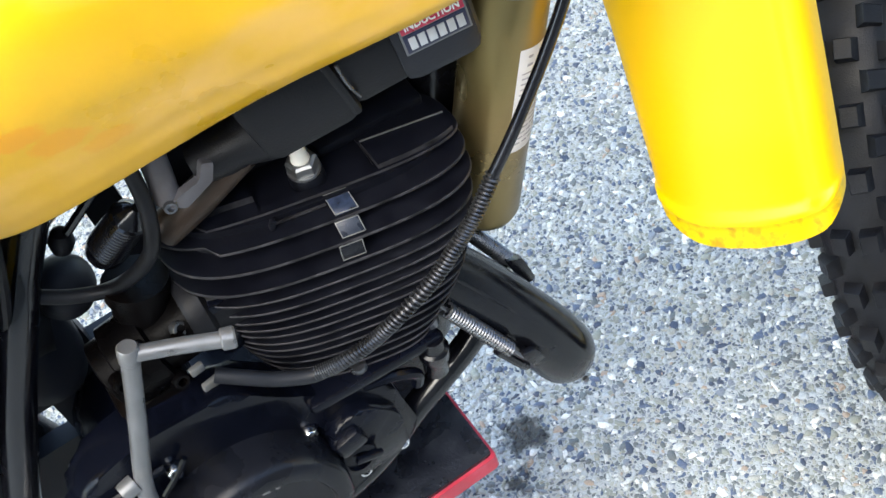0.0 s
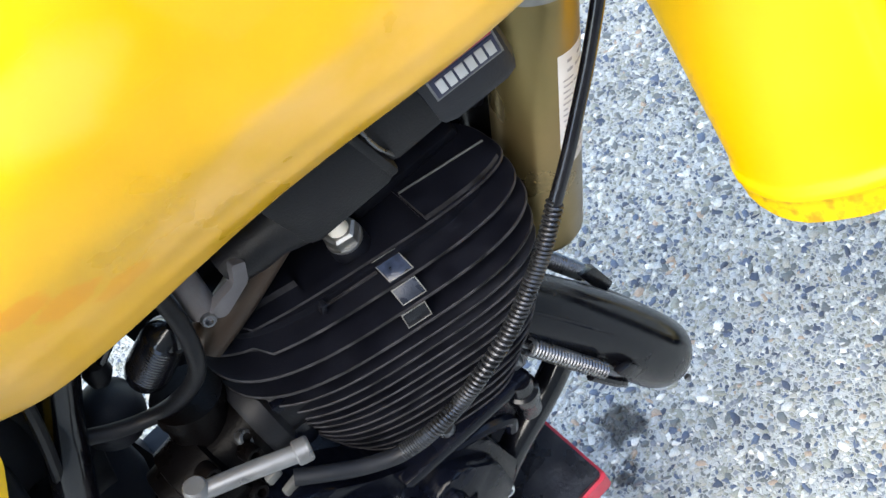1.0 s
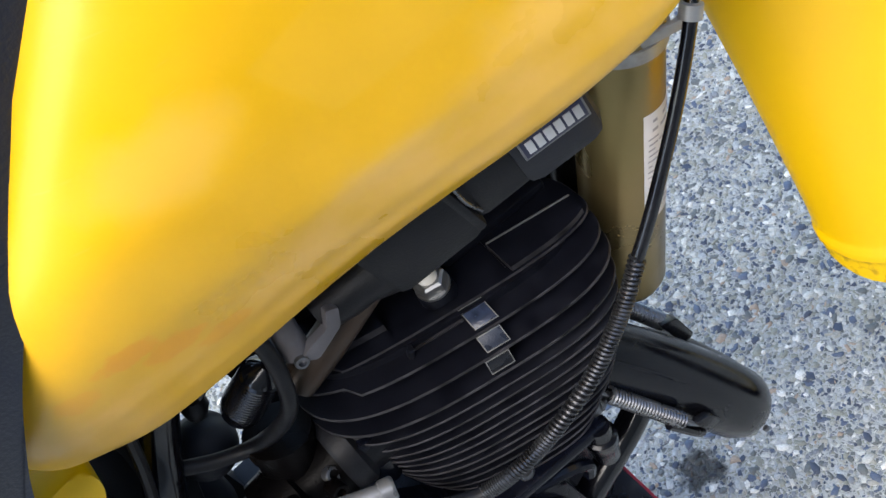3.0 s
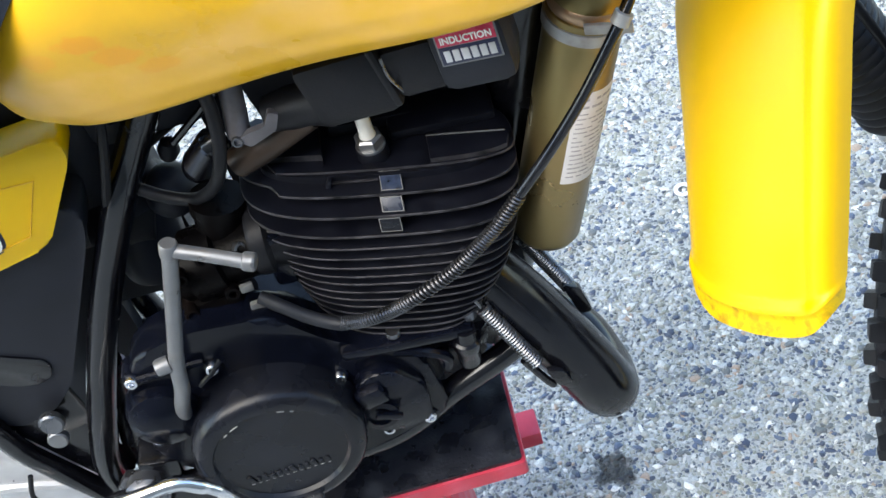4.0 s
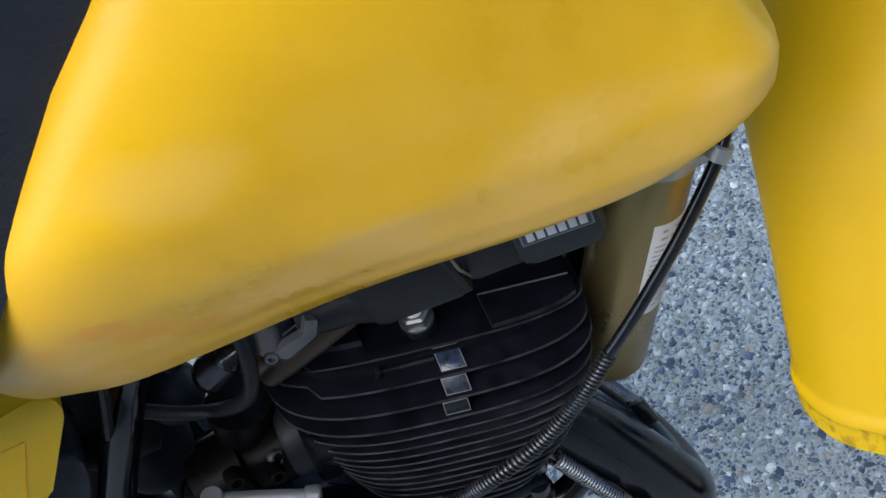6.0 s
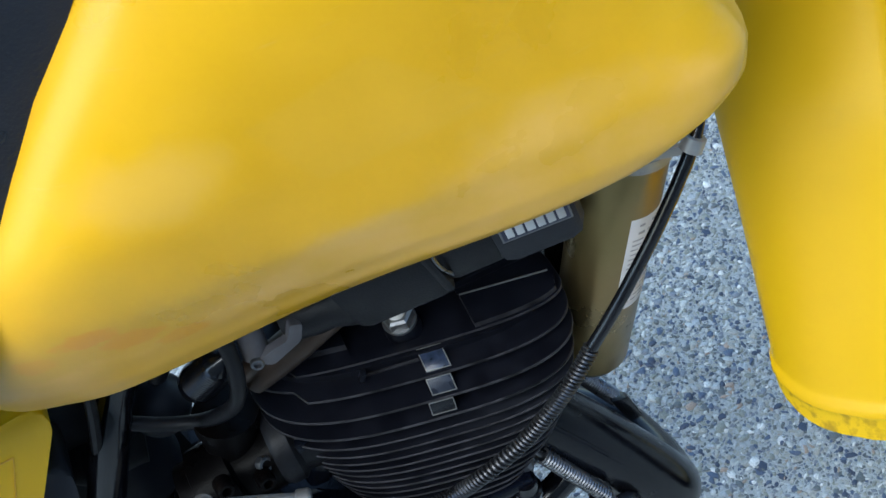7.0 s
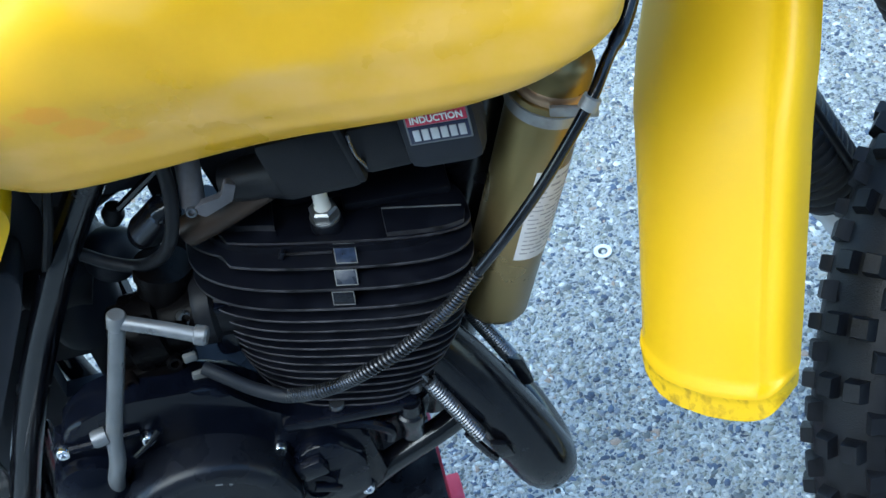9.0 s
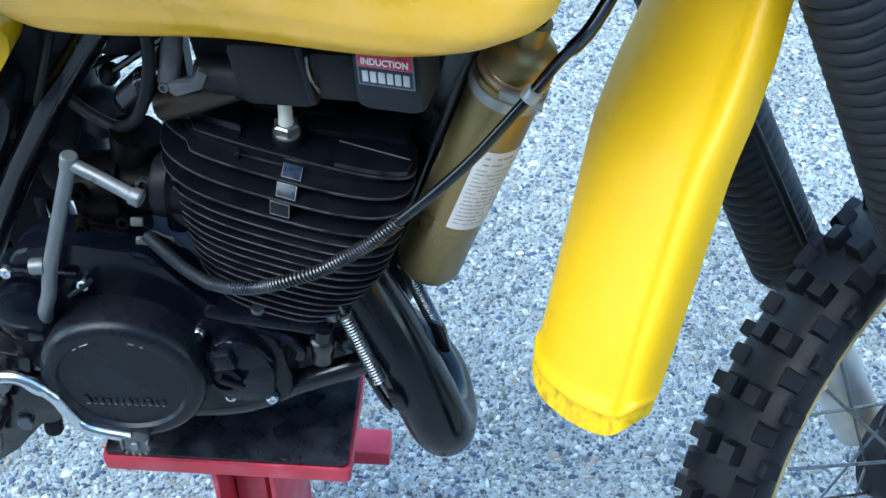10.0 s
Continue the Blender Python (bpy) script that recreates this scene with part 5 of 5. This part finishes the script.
for y, lean, width, length, high, base, shift in TREAD:
    first = part("tread_block", knob(y, lean, width, length, high, base), TYRE, wheel)
    for k in range(ROWS_ROUND):
        ob = first if k == 0 else new("tread_block", first.data)
        ob.parent = wheel
        ob.matrix_world = AXLE @ Matrix.Rotation(-2 * math.pi * (k + shift) / ROWS_ROUND, 4, "Y")
part("rim", steered(round_axle([(0.027, 0.290), (0.024, 0.290), (0.022, 0.276), (0.012, 0.268), (-0.012, 0.268), (-0.022, 0.276), (-0.024, 0.290), (-0.027, 0.290), (-0.0265, 0.276), (-0.016, 0.266), (-0.008, 0.259), (0.008, 0.259), (0.016, 0.266), (0.0265, 0.276)])), RIM_GOLD, wheel, "gold alloy rim")
hub_at = Vector((OFFSET, 0, -AXLE_DOWN))
for k in range(36):
    a, s = 2 * math.pi * k / 36, (-1 if k % 2 else 1)
    h = a + (0.85 if (k // 2) % 2 else -0.85)
    r0, y0 = (0.038, -0.046) if s < 0 else (0.062, 0.030)
    foot = hub_at + Vector((r0 * math.cos(h), y0, r0 * math.sin(h)))
    tip = hub_at + Vector((0.262 * math.cos(a), s * 0.006, 0.262 * math.sin(a)))
    part("spoke", steered(add_tube(bmesh.new(), [foot, tip], 0.0017, 6)), STEEL, wheel)
    part("nipple", steered(lathe([(0, 0.0034), (0.014, 0.0034), (0.015, 0.002)], tip, foot - tip, 8)), CERAMIC, wheel)

# front fender: a trough with rolled edges, under the fork yoke and down behind the wheel
FENDER = ((0.16, 0.075, 0.060), (0.08, 0.062, 0.067), (0.02, 0.022, 0.072), (-0.025, -0.012, 0.078), (-0.06, -0.035, 0.081), (-0.095, -0.056, 0.082), (-0.125, -0.080, 0.082), (-0.155, -0.106, 0.081), (-0.18, -0.128, 0.080), (-0.205, -0.150, 0.079), (-0.224, -0.169, 0.0780), (-0.236, -0.181, 0.0778), (-0.245, -0.190, 0.0772), (-0.251, -0.196, 0.0760))
SECTION = ((-1.0, 0.028), (-0.997, 0.021), (-0.985, 0.015), (-0.96, 0.0095), (-0.92, 0.0062), (-0.87, 0.0044), (-0.80, 0.0038), (-0.74, 0.0043), (-0.69, 0.0053), (-0.64, 0.0056), (-0.57, 0.0050), (-0.48, 0.0038), (-0.3, 0.0015), (0, 0.0), (0.3, 0.0015), (0.48, 0.004), (0.62, 0.008), (0.74, 0.012), (0.86, 0.017), (0.94, 0.022), (0.985, 0.029), (1.0, 0.038))


def rim_cut(s):
    """How far the lower rim reaches past the last row, drawn back in a quarter round at each corner."""
    past = max(0.0, (abs(s) - 0.50) / 0.50)
    return 0.009 * (1 - s * s) + 0.008 - (0.022 if s < 0 else 0.028) * (1 - math.sqrt(max(0.0, 1 - past * past)))


def fender_rows():
    """The fender's surface row by row, the lower rim drawn out to a round tongue with a rolled ridge above the lip."""
    path = smooth_path([(f, 0, u) for f, u, w in FENDER], 6)
    widths = np.interp(np.linspace(0, len(FENDER) - 1, len(path)), range(len(FENDER)), [q[2] for q in FENDER])
    rows, run, whole = [], 0.0, sum((b - a).length for a, b in zip(path, path[1:]))
    for k, (q, w) in enumerate(zip(path, widths)):
        run += (q - path[max(k - 1, 0)]).length
        left = whole - run
        way = (path[min(k + 1, len(path) - 1)] - path[max(k - 1, 0)]).normalized()
        inward = Vector((-way.z, 0, way.x))
        inward = inward if inward.dot(Vector((0.8, 0, -0.6))) > 0 else -inward
        low = max(0.0, 1 - left / 0.085) ** 1.3
        wide = 0.010 * math.exp(-((q.x + 0.045) / 0.065) ** 2)
        ridge = 0.0030 * math.exp(-((left - 0.017) / 0.0035) ** 2) + (0.0012 if left < 0.015 else 0.0)
        rows.append([q + Vector((0, (s * 0.80 * w if s < 0 else s * (w + wide)) + s * 0.25 * ridge + 0.007, 0)) + inward * (d * (1 - 0.15 * max(0.0, 1 - left / 0.06)) - ridge) + way * low * rim_cut(s) for s, d in SECTION])
    return rows


def skin(rows):
    b = bmesh.new()
    vs = [[b.verts.new(q) for q in row] for row in rows]
    for a, c in zip(vs, vs[1:]):
        for j in range(len(a) - 1):
            b.faces.new((a[j], a[j + 1], c[j + 1], c[j]))
    b.normal_update()
    bmesh.ops.solidify(b, geom=b.faces[:], thickness=0.0028)
    return b


f_rows = fender_rows()
fender = part("front_fender", steered(skin(f_rows[:-9])), FENDER_Y, bike, "bright yellow plastic front fender with scuffed lip")
part("lip", steered(skin(f_rows[-10:])), SCUFF, fender, "scuffed and dirty lower lip")

# ---- lift stand ----
stand = tagged(new("lift_stand"), "red steel motorcycle lift stand with black rubber top", "stand")
part("top_plate", slab(rounded([(-0.212, 0.064), (0.042, 0.056), (0.036, -0.17), (-0.218, -0.16)], 0.004), 0.330, 0.350, 0.0015, m=pose(0, 0, 0, 90, 0, 0)), RED, stand)
part("rubber_mat", slab(rounded([(-0.209, 0.061), (0.039, 0.053), (0.033, -0.167), (-0.215, -0.157)], 0.004), 0.3502, 0.3555, 0.0012, m=pose(0, 0, 0, 90, 0, 0)), MAT_BLACK, stand, "black ribbed rubber mat")
part("cross_bar", block((0.015, 0.146, 0.108), (0.074, 0.038, 0.025), 0.002, (0, 0, 2)), RED, stand)
for x in (-0.108, -0.046):
    part("side_plate", block((x, 0.03, 0.185), (0.006, 0.14, 0.30), 0.0015), RED, stand)
part("column", block((-0.086, 0.05, 0.19), (0.036, 0.09, 0.29), 0.004), RED, stand)
part("foot_frame", block((-0.080, 0.03, 0.015), (0.07, 0.10, 0.030), 0.004), RED, stand)

# ---- a washer dropped on the driveway ----
b = bmesh.new()
prof = [(0.0075, 0.0), (0.0135, 0.0), (0.0135, 0.0018), (0.0075, 0.0018)]
rings = [[b.verts.new((r * math.cos(2 * math.pi * k / 32), r * math.sin(2 * math.pi * k / 32), z)) for r, z in prof] for k in range(32)]
for k in range(32):
    for j in range(4):
        b.faces.new((rings[k][j], rings[k][(j + 1) % 4], rings[(k + 1) % 32][(j + 1) % 4], rings[(k + 1) % 32][j]))
ob = part("washer", b, ZINC, None)
ob.location = (0.336, 0.560, 0.004)
tagged(ob, "small bright steel washer lying on the driveway", "washer")
